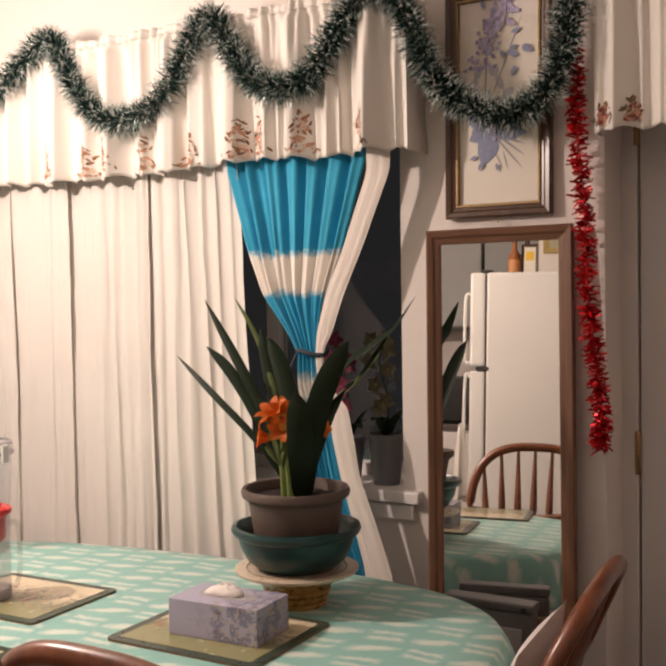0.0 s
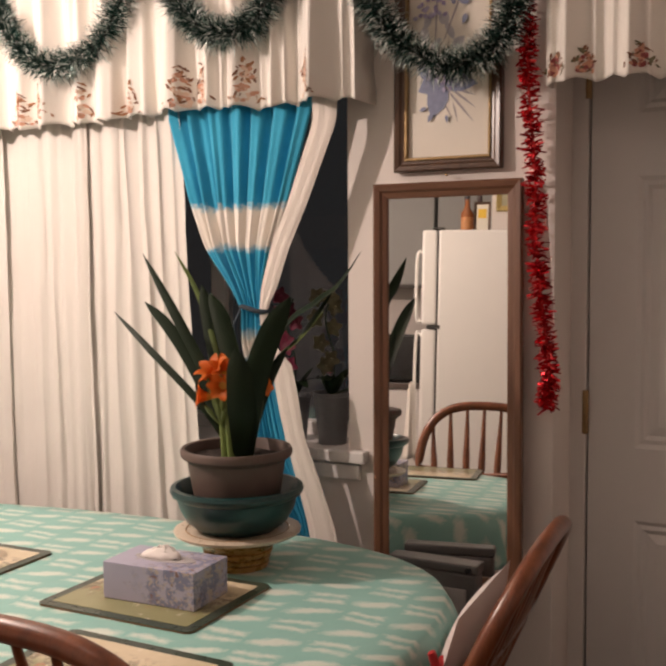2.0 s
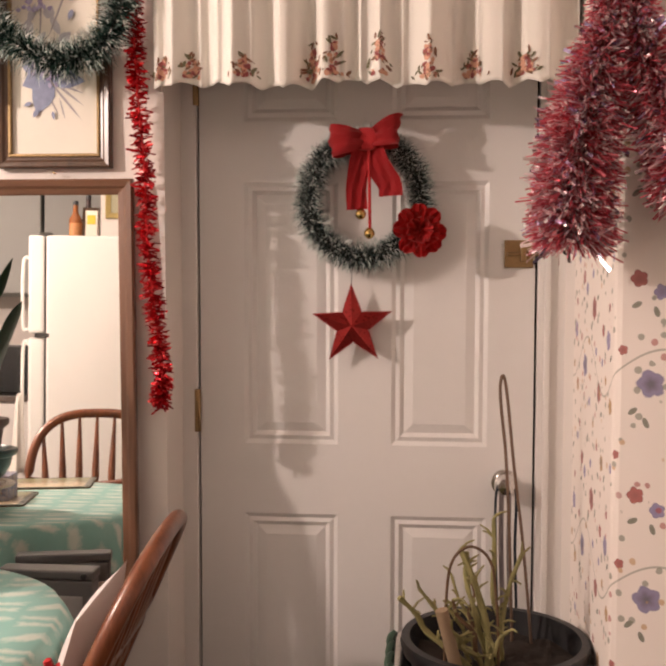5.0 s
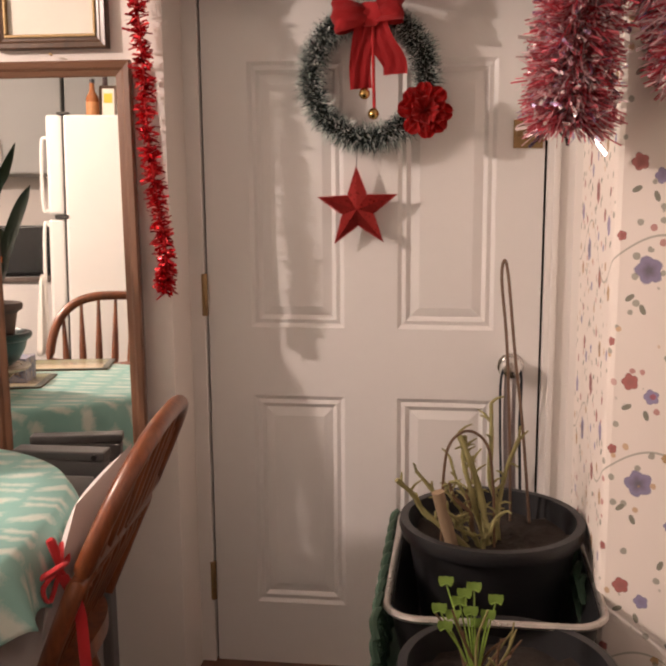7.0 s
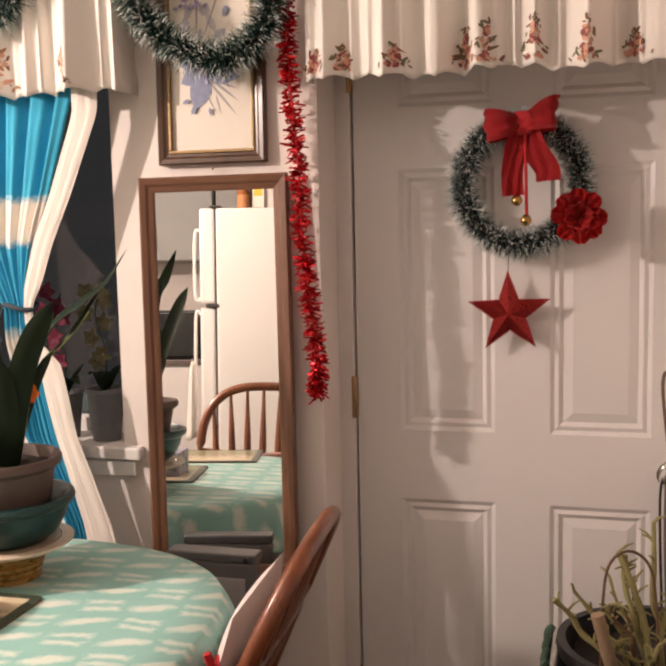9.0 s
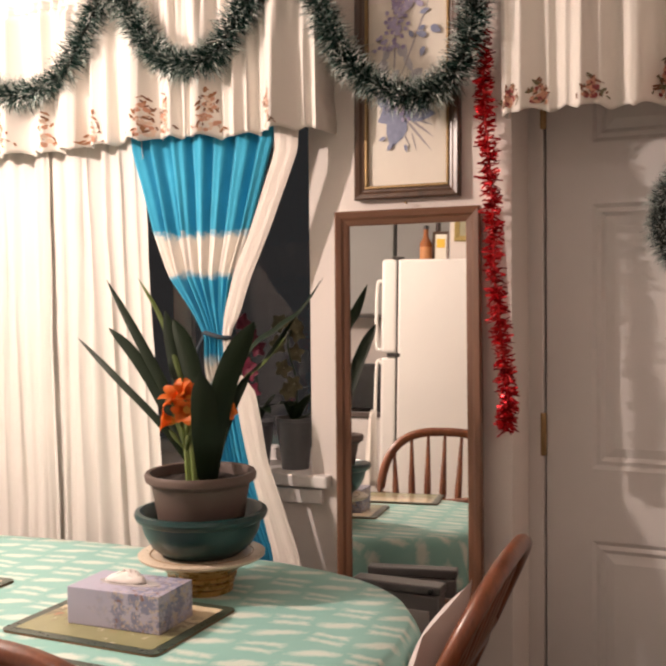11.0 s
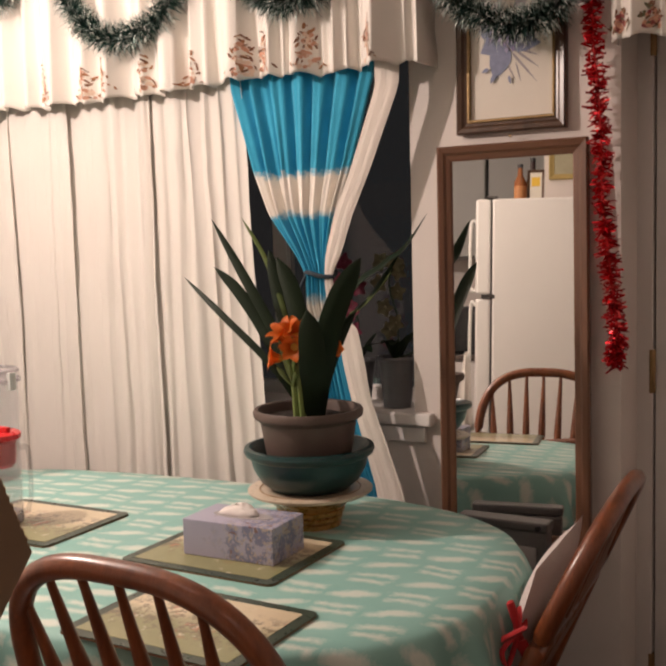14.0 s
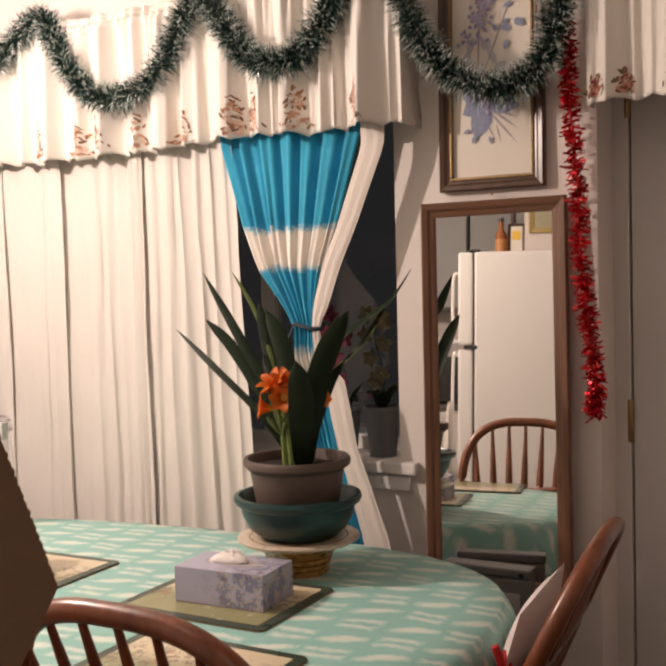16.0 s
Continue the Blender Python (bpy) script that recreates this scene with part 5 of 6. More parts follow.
def soil_disc(radius, z, seed, bumpy=0.008, seg=40, rings_n=10):
    bm = bmesh.new()
    rows = [[bm.verts.new((0, 0, z))]]
    for j in range(1, rings_n + 1):
        rr = radius * j / rings_n
        rows.append([bm.verts.new((rr * math.cos(6.2832 * k / seg), rr * math.sin(6.2832 * k / seg), z + bumpy * noise.noise(Vector((rr * math.cos(6.2832 * k / seg) * 60, rr * math.sin(6.2832 * k / seg) * 60, seed))))) for k in range(seg)])
    for k in range(seg):
        bm.faces.new((rows[0][0], rows[1][k], rows[1][(k + 1) % seg]))
    for a, b in zip(rows[1:], rows[2:]):
        for k in range(seg):
            bm.faces.new((a[k], b[k], b[(k + 1) % seg], a[(k + 1) % seg]))
    return bm


part("soil", soil_disc(0.094, 0.132, 3.0), SOIL, pot, "dark crumbly soil", True)
LEAF = material("strap_leaf", (0.018, 0.040, 0.015), 0.52, vary=0.3, scale=12, grain=120, bump=0.12, stretch=(1, 1, 0.3))
LEAFPALE = material("leaf_pale", (0.20, 0.27, 0.08), 0.45, vary=0.3, scale=20, bump=0.1)
ORANGE = material("orange_petal", (0.80, 0.21, 0.02), 0.5, vary=0.25, scale=40, grain=200, bump=0.15)
YELLOW = material("petal_throat", (0.80, 0.42, 0.06), 0.5, vary=0.2, bump=0.1)
plant = thing("clivia_plant", SPREAD, "strap-leaved plant with orange trumpet flowers in the pot", "plant")
VIEW = Vector((0.83, 0.55, 0.0))
BASE = Vector((-0.515, -0.628, 0.985))
left_leaves = [
    ([BASE, (-0.566, -0.635, 1.124), (-0.640, -0.635, 1.247), (-0.739, -0.620, 1.384)], 0.022, (0.83, 0.45, 0.3), LEAF),
    ([BASE, (-0.615, -0.610, 1.140), (-0.682, -0.610, 1.231), (-0.740, -0.615, 1.285)], 0.026, (0.75, 0.45, 0.6), LEAF),
    ([BASE, (-0.572, -0.660, 1.088), (-0.684, -0.660, 1.183), (-0.804, -0.635, 1.265)], 0.015, (0.6, 0.45, 0.7), LEAF),
]
back_leaves = [
    ([(-0.520, -0.60, 0.99), (-0.632, -0.53, 1.207), (-0.692, -0.50, 1.304), (-0.755, -0.49, 1.389)], 0.011, VIEW, LEAFPALE),
    ([(-0.515, -0.60, 0.99), (-0.615, -0.54, 1.163), (-0.653, -0.515, 1.252), (-0.679, -0.50, 1.318)], 0.032, VIEW, LEAF),
    ([(-0.515, -0.59, 0.99), (-0.576, -0.54, 1.144), (-0.618, -0.515, 1.240), (-0.659, -0.50, 1.301)], 0.040, VIEW, LEAF),
]
front_leaves = [
    ([(-0.495, -0.64, 0.985), (-0.468, -0.68, 1.085), (-0.464, -0.69, 1.147), (-0.472, -0.69, 1.205)], 0.052, VIEW, LEAF),
    ([(-0.490, -0.63, 0.985), (-0.448, -0.66, 1.139), (-0.415, -0.66, 1.229), (-0.378, -0.645, 1.300)], 0.048, VIEW, LEAF),
]
right_leaves = [
    ([(-0.500, -0.61, 0.99), (-0.465, -0.55, 1.163), (-0.436, -0.49, 1.223), (-0.400, -0.42, 1.312)], 0.018, (0.5, 0.5, 0.7), LEAF),
    ([(-0.500, -0.61, 0.99), (-0.465, -0.54, 1.215), (-0.426, -0.46, 1.283), (-0.395, -0.42, 1.317), (-0.358, -0.385, 1.385)], 0.040, (-0.42, 0.88, 0.25), LEAF),
    ([(-0.500, -0.60, 0.99), (-0.478, -0.54, 1.155), (-0.453, -0.48, 1.209), (-0.426, -0.42, 1.265)], 0.012, (0.9, 0.2, 0.2), LEAFPALE),
]
leaves = left_leaves + back_leaves + front_leaves + right_leaves
for pts, w, side, mt in leaves:
    line = spline(pts, 8)
    m = len(line) - 1
    ws = [w * (0.55 + 0.45 * min(1, 3 * i / m)) * max(0.04, (1 - (i / m) ** 7)) for i in range(m + 1)]
    part("leaf", strap(line, ws, side, 0.0015), mt, plant, "", True)
for pts, rad in (([(-0.528, -0.645, 0.985), (-0.526, -0.655, 1.054), (-0.533, -0.66, 1.125)], 0.0075), ([(-0.510, -0.65, 0.985), (-0.510, -0.66, 1.061), (-0.517, -0.662, 1.125)], 0.0075), ([(-0.50, -0.60, 0.985), (-0.482, -0.60, 1.06), (-0.468, -0.605, 1.112)], 0.007)):
    part("stalk", tube(spline(pts, 6), rad, 8), LEAFPALE, plant, "green flower stalk", True)


def trumpet(c, direction, size, name="flower"):
    d = Vector(direction).normalized()
    s = d.cross(Vector((0.2, 0.1, 1))).normalized()
    u = d.cross(s)
    vs_owner = part(name, tube([Vector(c) - d * size * 0.9, Vector(c) - d * size * 0.3, Vector(c)], [0.003, 0.005, 0.009], 8), YELLOW, plant, "yellow flower throat", True)
    for k in range(6):
        a = k * 1.0472
        o = s * math.cos(a) + u * math.sin(a)
        pts = [Vector(c) + o * 0.006 - d * 0.004, Vector(c) + o * size * 0.35 + d * size * 0.42, Vector(c) + o * size * 0.72 + d * size * 0.70, Vector(c) + o * size * 1.05 + d * size * 0.72]
        part("petal", strap(spline(pts, 3), [0.008, 0.011, 0.015, 0.018, 0.020, 0.020, 0.017, 0.013, 0.009, 0.003], d.cross(o), 0.0007), ORANGE, vs_owner, "orange petal", True)


trumpet((-0.532, -0.668, 1.150), (-0.15, -0.6, 0.75), 0.034)
trumpet((-0.515, -0.662, 1.152), (0.35, -0.5, 0.7), 0.032)
trumpet((-0.540, -0.660, 1.142), (-0.6, -0.45, 0.6), 0.028)
trumpet((-0.508, -0.680, 1.132), (0.25, -0.9, -0.1), 0.026)
trumpet((-0.548, -0.676, 1.108), (-0.8, -0.6, 0.15), 0.026)
trumpet((-0.468, -0.605, 1.118), (0.5, -0.4, 0.35), 0.020)
for c in ((-0.536, -0.668, 1.098), (-0.522, -0.675, 1.085), (-0.545, -0.672, 1.080), (-0.528, -0.676, 1.110), (-0.515, -0.672, 1.095), (-0.540, -0.672, 1.120), (-0.510, -0.676, 1.075)):
    root = Vector((-0.524, -0.660, 1.050))
    tip = Vector(c)
    part("bud", tube([root, root.lerp(tip, 0.5) + Vector((0, -0.003, 0)), tip, tip + (tip - root) * 0.35], [0.002, 0.003, 0.0055, 0.002], 7), LEAFPALE, plant, "green flower bud", True)


# ---------- window sill plants ----------
CLEARPLASTIC = material("clear_plastic", (0.62, 0.60, 0.63), 0.12, vary=0.05, bump=0.02, rvary=0.04)
CLEARPLASTIC.node_tree.nodes["Principled BSDF"].inputs["Alpha"].default_value = 0.15
FROSTED = material("frosted_plastic", (0.62, 0.62, 0.60), 0.35, vary=0.06, bump=0.03)
SILL = WZ0 + 0.014
for x, y, r, h, lab, flower_c, seed in ((-0.655, 0.055, 0.048, 0.125, "orchid with faded pale flowers on the sill", (0.20, 0.18, 0.10), 4), (-0.775, 0.06, 0.046, 0.11, "orchid with dark magenta flowers on the sill", (0.24, 0.02, 0.06), 9)):
    op = thing("orchid", pose(x, y, SILL), lab, "orchid", "sill orchids")
    part("pot", lathe([(r * 0.75, 0.0), (r, h), (r * 1.06, h + 0.002), (r * 1.06, h + 0.010), (r * 0.97, h + 0.010), (r * 0.70, 0.006)], 28), material("grey_pot", (0.16, 0.16, 0.17), 0.35, vary=0.2), op, "grey translucent pot", True)
    part("bark", soil_disc(r * 0.9, h - 0.005, seed), SOIL, op, "", True)
    pm = material("orchid_petal", flower_c, 0.55, vary=0.3, scale=40, bump=0.15)
    rr = random.Random(seed)
    for k in range(5):
        a = rr.uniform(0, 6.28)
        pts = spline([(0, 0, h), (0.035 * math.cos(a), 0.02 * math.sin(a), h + 0.05), (0.07 * math.cos(a), 0.035 * math.sin(a), h + rr.uniform(0.03, 0.09))], 5)
        part("leaf", strap(pts, [0.012, 0.022, 0.028, 0.030, 0.030, 0.030, 0.028, 0.026, 0.022, 0.015, 0.004], (-math.sin(a), math.cos(a), 0)), LEAF, op, "", True)
    stem = spline([(0, 0, h), (0.01, -0.005, h + 0.10), (-0.01, -0.015, h + 0.20), (0.02, -0.03, h + 0.27)], 6)
    part("stem", tube(stem, 0.0022, 6), LEAF, op, "", True)
    for k in range(8):
        p = stem[-1 - k * 2] + Vector((rr.uniform(-0.035, 0.035), rr.uniform(-0.02, 0.01), rr.uniform(-0.015, 0.015)))
        head = part("flower", lathe([(0.001, p.z - 0.006), (0.005, p.z), (0.001, p.z + 0.006)], 8, (p.x, p.y)), pm, op, "", True)
        for j in range(5):
            a = j * 1.2566 + k
            pts = [p, p + Vector((math.cos(a) * 0.014, -0.006, math.sin(a) * 0.014)), p + Vector((math.cos(a) * 0.026, -0.004, math.sin(a) * 0.026))]
            part("petal", strap(pts, [0.006, 0.020, 0.006], (-math.sin(a), 0, math.cos(a))), pm, head, "", True)
    if seed == 4:
        part("stake", tube([(0.0, -0.01, h), (0.11, -0.045, h + 0.045)], 0.0022, 6), LEAF, op, "dark bare stem")


# ---------- pitcher, jar, drawers at the table's far end ----------
REDPLASTIC = material("red_plastic", (0.62, 0.015, 0.02), 0.28, vary=0.06, bump=0.03)
pitcher = thing("pitcher", SPREAD @ pose(-1.085, -0.905, MAT_TOP) @ Matrix.Diagonal((0.88, 0.88, 1.12, 1.0)), "clear glass pitcher with a red lid on a placemat", "pitcher")
part("glass", lathe([(0.046, 0.0), (0.049, 0.003), (0.049, 0.155), (0.0465, 0.155), (0.0465, 0.012), (0.01, 0.010)], 40), CLEARPLASTIC, pitcher, "clear glass body", True)
lid = part("lid", lathe([(0.040, 0.150), (0.046, 0.156), (0.051, 0.158), (0.052, 0.166), (0.046, 0.170), (0.01, 0.171)], 36), REDPLASTIC, pitcher, "bright red lid", True)
part("lid_grip", box(-0.036, 0.036, -0.006, 0.006, 0.169, 0.180, 0.003), REDPLASTIC, lid)
part("strainer", lathe([(0.030, 0.105), (0.037, 0.112), (0.040, 0.150), (0.036, 0.150), (0.028, 0.110)], 28), REDPLASTIC, pitcher, "red strainer inside", True)
part("handle", tube(spline([(0.047, 0, 0.140), (0.066, 0, 0.138), (0.070, 0, 0.10), (0.069, 0, 0.05), (0.060, 0, 0.024), (0.047, 0, 0.022)], 6), 0.006, 10), CLEARPLASTIC, pitcher, "clear glass handle", True).matrix_local = pose(0, 0, 0, 0, 0, 30)
# Grey puts the dark refracted lines of thick clear edges into the colour.
RIMPLASTIC = material("refraction_grey", (0.42, 0.39, 0.42), 0.10, vary=0.05, bump=0.02, rvary=0.04)
RIMPLASTIC.node_tree.nodes["Principled BSDF"].inputs["Alpha"].default_value = 0.55
part("base", lathe([(0.030, 0.004), (0.048, 0.003), (0.0495, 0.010), (0.0470, 0.020), (0.030, 0.014)], 40), RIMPLASTIC, pitcher, "thick glass base", True)
jar = thing("storage_jar", SPREAD @ pose(-1.425, -0.62, ON), "tall clear plastic storage jar with a clip lid", "jar")
part("body", lathe([(0.0490, 0.0), (0.0532, 0.004), (0.0546, 0.06), (0.0602, 0.14), (0.0630, 0.20), (0.0616, 0.245), (0.0602, 0.245), (0.0609, 0.19), (0.0525, 0.06), (0.0210, 0.004)], 44), CLEARPLASTIC, jar, smooth=True)
jl = part("lid", lathe([(0.0616, 0.246), (0.0672, 0.248), (0.0686, 0.258), (0.0658, 0.268), (0.0560, 0.274), (0.0140, 0.276)], 44), CLEARPLASTIC, jar, "clear ribbed lid", True)
part("lid_ring", lathe([(0.0620, 0.240), (0.0695, 0.242), (0.0700, 0.250), (0.0640, 0.252)], 44, caps=False), RIMPLASTIC, jl, "clear rim greyed for its dark refracted lines", True)
part("lid_edge", lathe([(0.0600, 0.268), (0.0665, 0.266), (0.0660, 0.272), (0.0590, 0.276)], 44, caps=False), RIMPLASTIC, jl, "", True)
part("clip", box(0.064, 0.076, -0.010, 0.010, 0.225, 0.268, 0.003), FROSTED, jl)
carton = thing("small_carton", SPREAD @ pose(-1.34, -0.80, ON, 0, 0, 15), "small yellow and white carton", "carton")
part("carton_body", box(-0.03, 0.03, -0.02, 0.02, 0.0, 0.052, 0.002), material("yellow_card", (0.72, 0.50, 0.06), 0.5, vary=0.1), carton)
part("carton_lid", box(-0.031, 0.031, -0.021, 0.021, 0.052, 0.064, 0.002), material("white_card", (0.72, 0.68, 0.62), 0.5, vary=0.05), carton)

WHITEPLASTIC = material("white_plastic", (0.72, 0.72, 0.70), 0.35, vary=0.04, bump=0.03)


def drawer_front():
    n = Nodes("cloudy_plastic")
    a = n.noise(14.0, 3, 0.6)
    n.put(n.bsdf.inputs["Base Color"], n.mix(a, rgba((0.50, 0.50, 0.50)), rgba((0.66, 0.66, 0.65))))
    n.bsdf.inputs["Roughness"].default_value = 0.3
    n.bsdf.inputs["Transmission Weight"].default_value = 0.35
    return n.mat


CLOUDY = drawer_front()
tower = thing("drawer_tower", pose(-2.42, -0.33, 0), "white plastic tower of cloudy drawers beside the curtain", "drawer unit")
levels = [(0.05, 0.25), (0.27, 0.47), (0.49, 0.69), (0.71, 0.90), (0.92, 1.105), (1.15, 1.325), (1.345, 1.525), (1.545, 1.72)]
for z0, z1 in levels:
    w = 0.285 if z0 < 1.1 else 0.235
    part("shelf_rim", box(-w - 0.01, w + 0.01, -0.17, 0.20, z1 - 0.002, z1 + 0.018, 0.006), WHITEPLASTIC, tower)
    dr = part("drawer", box(-w, w, -0.165, 0.19, z0 + 0.001, z1 - 0.003, 0.012), CLOUDY, tower, "cloudy plastic drawer")
    part("drawer_lip", box(-0.09, 0.09, -0.185, -0.166, z1 - 0.045, z1 - 0.025, 0.006), WHITEPLASTIC, dr)
for sx in (-1, 1):
    for y in (-0.15, 0.18):
        part("post", box(sx * 0.270 - 0.012, sx * 0.270 + 0.012, y - 0.012, y + 0.012, 0.0, 1.105, 0.004), WHITEPLASTIC, tower)


# ---------- plants beside the door ----------
BLACKPOT = material("black_plastic", (0.018, 0.018, 0.020), 0.42, vary=0.25, scale=14, bump=0.08)
TWIG = material("dry_stem", (0.30, 0.27, 0.11), 0.75, vary=0.35, scale=30, bump=0.4)
TWIGBROWN = material("brown_twig", (0.15, 0.085, 0.045), 0.8, vary=0.35, scale=30, bump=0.4)
STICK = material("peeled_stick", (0.30, 0.21, 0.13), 0.7, vary=0.2, scale=30, bump=0.3)
FRESH = material("fresh_leaf", (0.26, 0.40, 0.07), 0.5, vary=0.2, scale=30, bump=0.1)
GREENWEAVE = material("green_weave", (0.045, 0.095, 0.06), 0.5, vary=0.35, scale=18, bump=0.2)
POTTOP = 0.62


def big_pot(x, y, z0, top, radius, label):
    th = thing("plant_tub", pose(x, y, 0), label, "plant pot", "black plant tubs")
    h = top - z0
    part("shell", lathe([(radius * 0.70, z0), (radius * 0.72, z0 + 0.004), (radius * 0.90, top - 0.035), (radius * 0.97, top - 0.030), (radius, top - 0.012), (radius * 0.985, top), (radius * 0.90, top), (radius * 0.88, top - 0.03), (radius * 0.82, top - 0.10)], 56), BLACKPOT, th, smooth=True)
    part("soil", soil_disc(radius * 0.875, top - 0.045, x * 7, 0.012), SOIL, th, "dark dry soil", True)
    return th


big_pot(0.685, -0.300, 0.375, POTTOP, 0.187, "large black pot of dried stems by the door")
dry = thing("dried_plant", pose(0, 0, 0), "cut-back plant with dry greenish stems in a pot", "plant")
rd = random.Random(6)
S0 = POTTOP - 0.05
fixed = [((0.63, -0.33), (0.497, -0.37, 0.716), 0.010), ((0.64, -0.35), (0.535, -0.37, 0.735), 0.008), ((0.69, -0.32), (0.678, -0.33, 0.865), 0.009), ((0.675, -0.33), (0.615, -0.32, 0.800), 0.012), ((0.68, -0.33), (0.628, -0.31, 0.792), 0.010), ((0.70, -0.31), (0.735, -0.31, 0.790), 0.008),
         ((0.66, -0.34), (0.60, -0.37, 0.715), 0.007), ((0.67, -0.31), (0.625, -0.26, 0.745), 0.006), ((0.67, -0.36), (0.705, -0.39, 0.665), 0.007), ((0.66, -0.34), (0.590, -0.40, 0.668), 0.007), ((0.65, -0.31), (0.600, -0.28, 0.735), 0.006), ((0.64, -0.33), (0.585, -0.33, 0.70), 0.006)]
for (bx, by), tip, rad in fixed:
    bpt, tpt = Vector((bx, by, S0)), Vector(tip)
    pts = [bpt.lerp(tpt, t) + Vector((rd.uniform(-1, 1), rd.uniform(-1, 1), 0)) * 0.014 * (0 < t < 1) for t in (0, 0.25, 0.5, 0.75, 1)]
    line = spline(pts, 4)
    st = part("stem", tube(line, [rad * 0.58 * (1 - 0.35 * i / len(line)) * (1 + 0.45 * rd.random()) for i in range(len(line))], 7), TWIG if rd.random() < 0.75 else TWIGBROWN, dry, "", True)
    for k in range(9):
        p = line[rd.randrange(3, len(line))]
        q = p + Vector((rd.uniform(-0.028, 0.028), rd.uniform(-0.02, 0.02), rd.uniform(-0.004, 0.03)))
        part("twig", tube([p, p.lerp(q, 0.5) + Vector((0, 0, 0.004)), q], [0.003, 0.0025, 0.0015], 5), TWIG, st, "", True)
part("cane", tube([(0.612, -0.385, S0), (0.578, -0.395, 0.703)], [0.0125, 0.0125], 12), STICK, dry, "short cut stick", True)
part("hoop", tube(spline([(0.585, -0.36, S0), (0.588, -0.36, 0.72), (0.60, -0.36, 0.79), (0.635, -0.355, 0.815), (0.672, -0.35, 0.785), (0.685, -0.35, 0.70), (0.69, -0.35, S0)], 8), 0.0028, 8), TWIGBROWN, dry, "bent brown wire hoop", True)
HOOPWIRE = material("hoop_wire", (0.20, 0.13, 0.09), 0.45, 0.4, vary=0.2)
hoop = thing("wire_support", pose(0, 0, 0), "tall narrow wire plant support stuck in the soil", "plant support")
part("wire", tube(spline([(0.728, -0.20, S0), (0.722, -0.20, 0.75), (0.712, -0.20, 0.95), (0.698, -0.20, 1.09), (0.703, -0.20, 1.130), (0.712, -0.20, 1.09), (0.728, -0.20, 0.94), (0.748, -0.20, 0.78), (0.768, -0.20, S0)], 8), 0.0032, 8), HOOPWIRE, hoop, smooth=True)

tub = thing("tray", pose(0, 0, 0), "dark plastic tray with a silver rim round the pot", "tray")
outer = [(x + 0.685, y - 0.34) for x, y in rounded(0.385, 0.545, 0.06, 6)]
bm = bmesh.new()
ro = [[bm.verts.new((0.685 + (x - 0.685) * k, -0.34 + (y + 0.34) * k, z)) for x, y in outer] for k, z in ((0.80, 0.36), (0.97, 0.535), (0.955, 0.535), (0.78, 0.366))]
for a, b in zip(ro, ro[1:]):
    for k in range(len(outer)):
        bm.faces.new((a[k], a[(k + 1) % len(outer)], b[(k + 1) % len(outer)], b[k]))
bm.faces.new(ro[0][::-1])
bm.faces.new(ro[-1])
part("basin", bm, BLACKPOT, tub, smooth=True)
rim = [(x, y, 0.545) for x, y in outer]
part("rim", tube(rim + [rim[0]], 0.0072, 8, caps=False), material("silver_foil", (0.62, 0.60, 0.57), 0.3, 0.85, vary=0.2, scale=30, bump=0.4), tub, "crinkled silver rim", True)
big_pot(0.700, -0.755, 0.24, 0.545, 0.178, "black pot with a small leafy plant")
sprout = thing("small_plant", pose(0, 0, 0), "small plant with fresh leaves and dry twigs", "plant")
for k in range(16):
    bpt = Vector((0.66 + rd.uniform(-0.03, 0.03), -0.74 + rd.uniform(-0.03, 0.03), 0.495))
    tpt = bpt + Vector((rd.uniform(-0.07, 0.07), rd.uniform(-0.05, 0.05), rd.uniform(0.06, 0.16)))
    part("twig", tube(spline([bpt, bpt.lerp(tpt, 0.5) + Vector((rd.uniform(-0.012, 0.012), 0, 0.01)), tpt], 4), [0.0032 - 0.0002 * i for i in range(9)], 6), TWIGBROWN if k % 3 else TWIG, sprout, "", True)
for x, y, z in ((0.600, -0.72, 0.665), (0.630, -0.725, 0.648), (0.680, -0.725, 0.640), (0.612, -0.735, 0.615), (0.640, -0.74, 0.625), (0.655, -0.73, 0.60), (0.60, -0.745, 0.60), (0.622, -0.72, 0.632), (0.668, -0.735, 0.618), (0.645, -0.715, 0.655), (0.590, -0.735, 0.625)):
    part("stem", tube(spline([(0.65, -0.74, 0.50), ((x + 0.65) / 2, -0.74, (z + 0.52) / 2), (x, y, z)], 4), 0.0016, 5), FRESH, sprout)
    bm = bmesh.new()
    c = bm.verts.new((x, y, z))
    rimv = []
    for k in range(12):
        a = 6.2832 * k / 12
        rr = 0.0125 * (1 + 0.16 * math.sin(a * 5))
        rimv.append(bm.verts.new((x + rr * math.cos(a), y + 0.45 * rr * math.sin(a), z + 0.004 + 0.62 * rr * math.sin(a) + 0.003 * math.sin(3 * a))))
    for k in range(12):
        bm.faces.new((c, rimv[k], rimv[(k + 1) % 12]))
    bmesh.ops.solidify(bm, geom=bm.faces[:], thickness=0.0006)
    part("leaf", bm, FRESH, sprout, "fresh green lobed leaf", True)
rack = thing("pot_rack", pose(0, 0, 0), "green woven rack holding the plant pots", "plant rack")
part("shelf", box(0.47, 0.870, -0.62, -0.02, 0.335, 0.358, 0.004), GREENWEAVE, rack)
part("low_shelf", box(0.49, 0.89, -0.97, -0.63, 0.215, 0.238, 0.004), GREENWEAVE, rack)
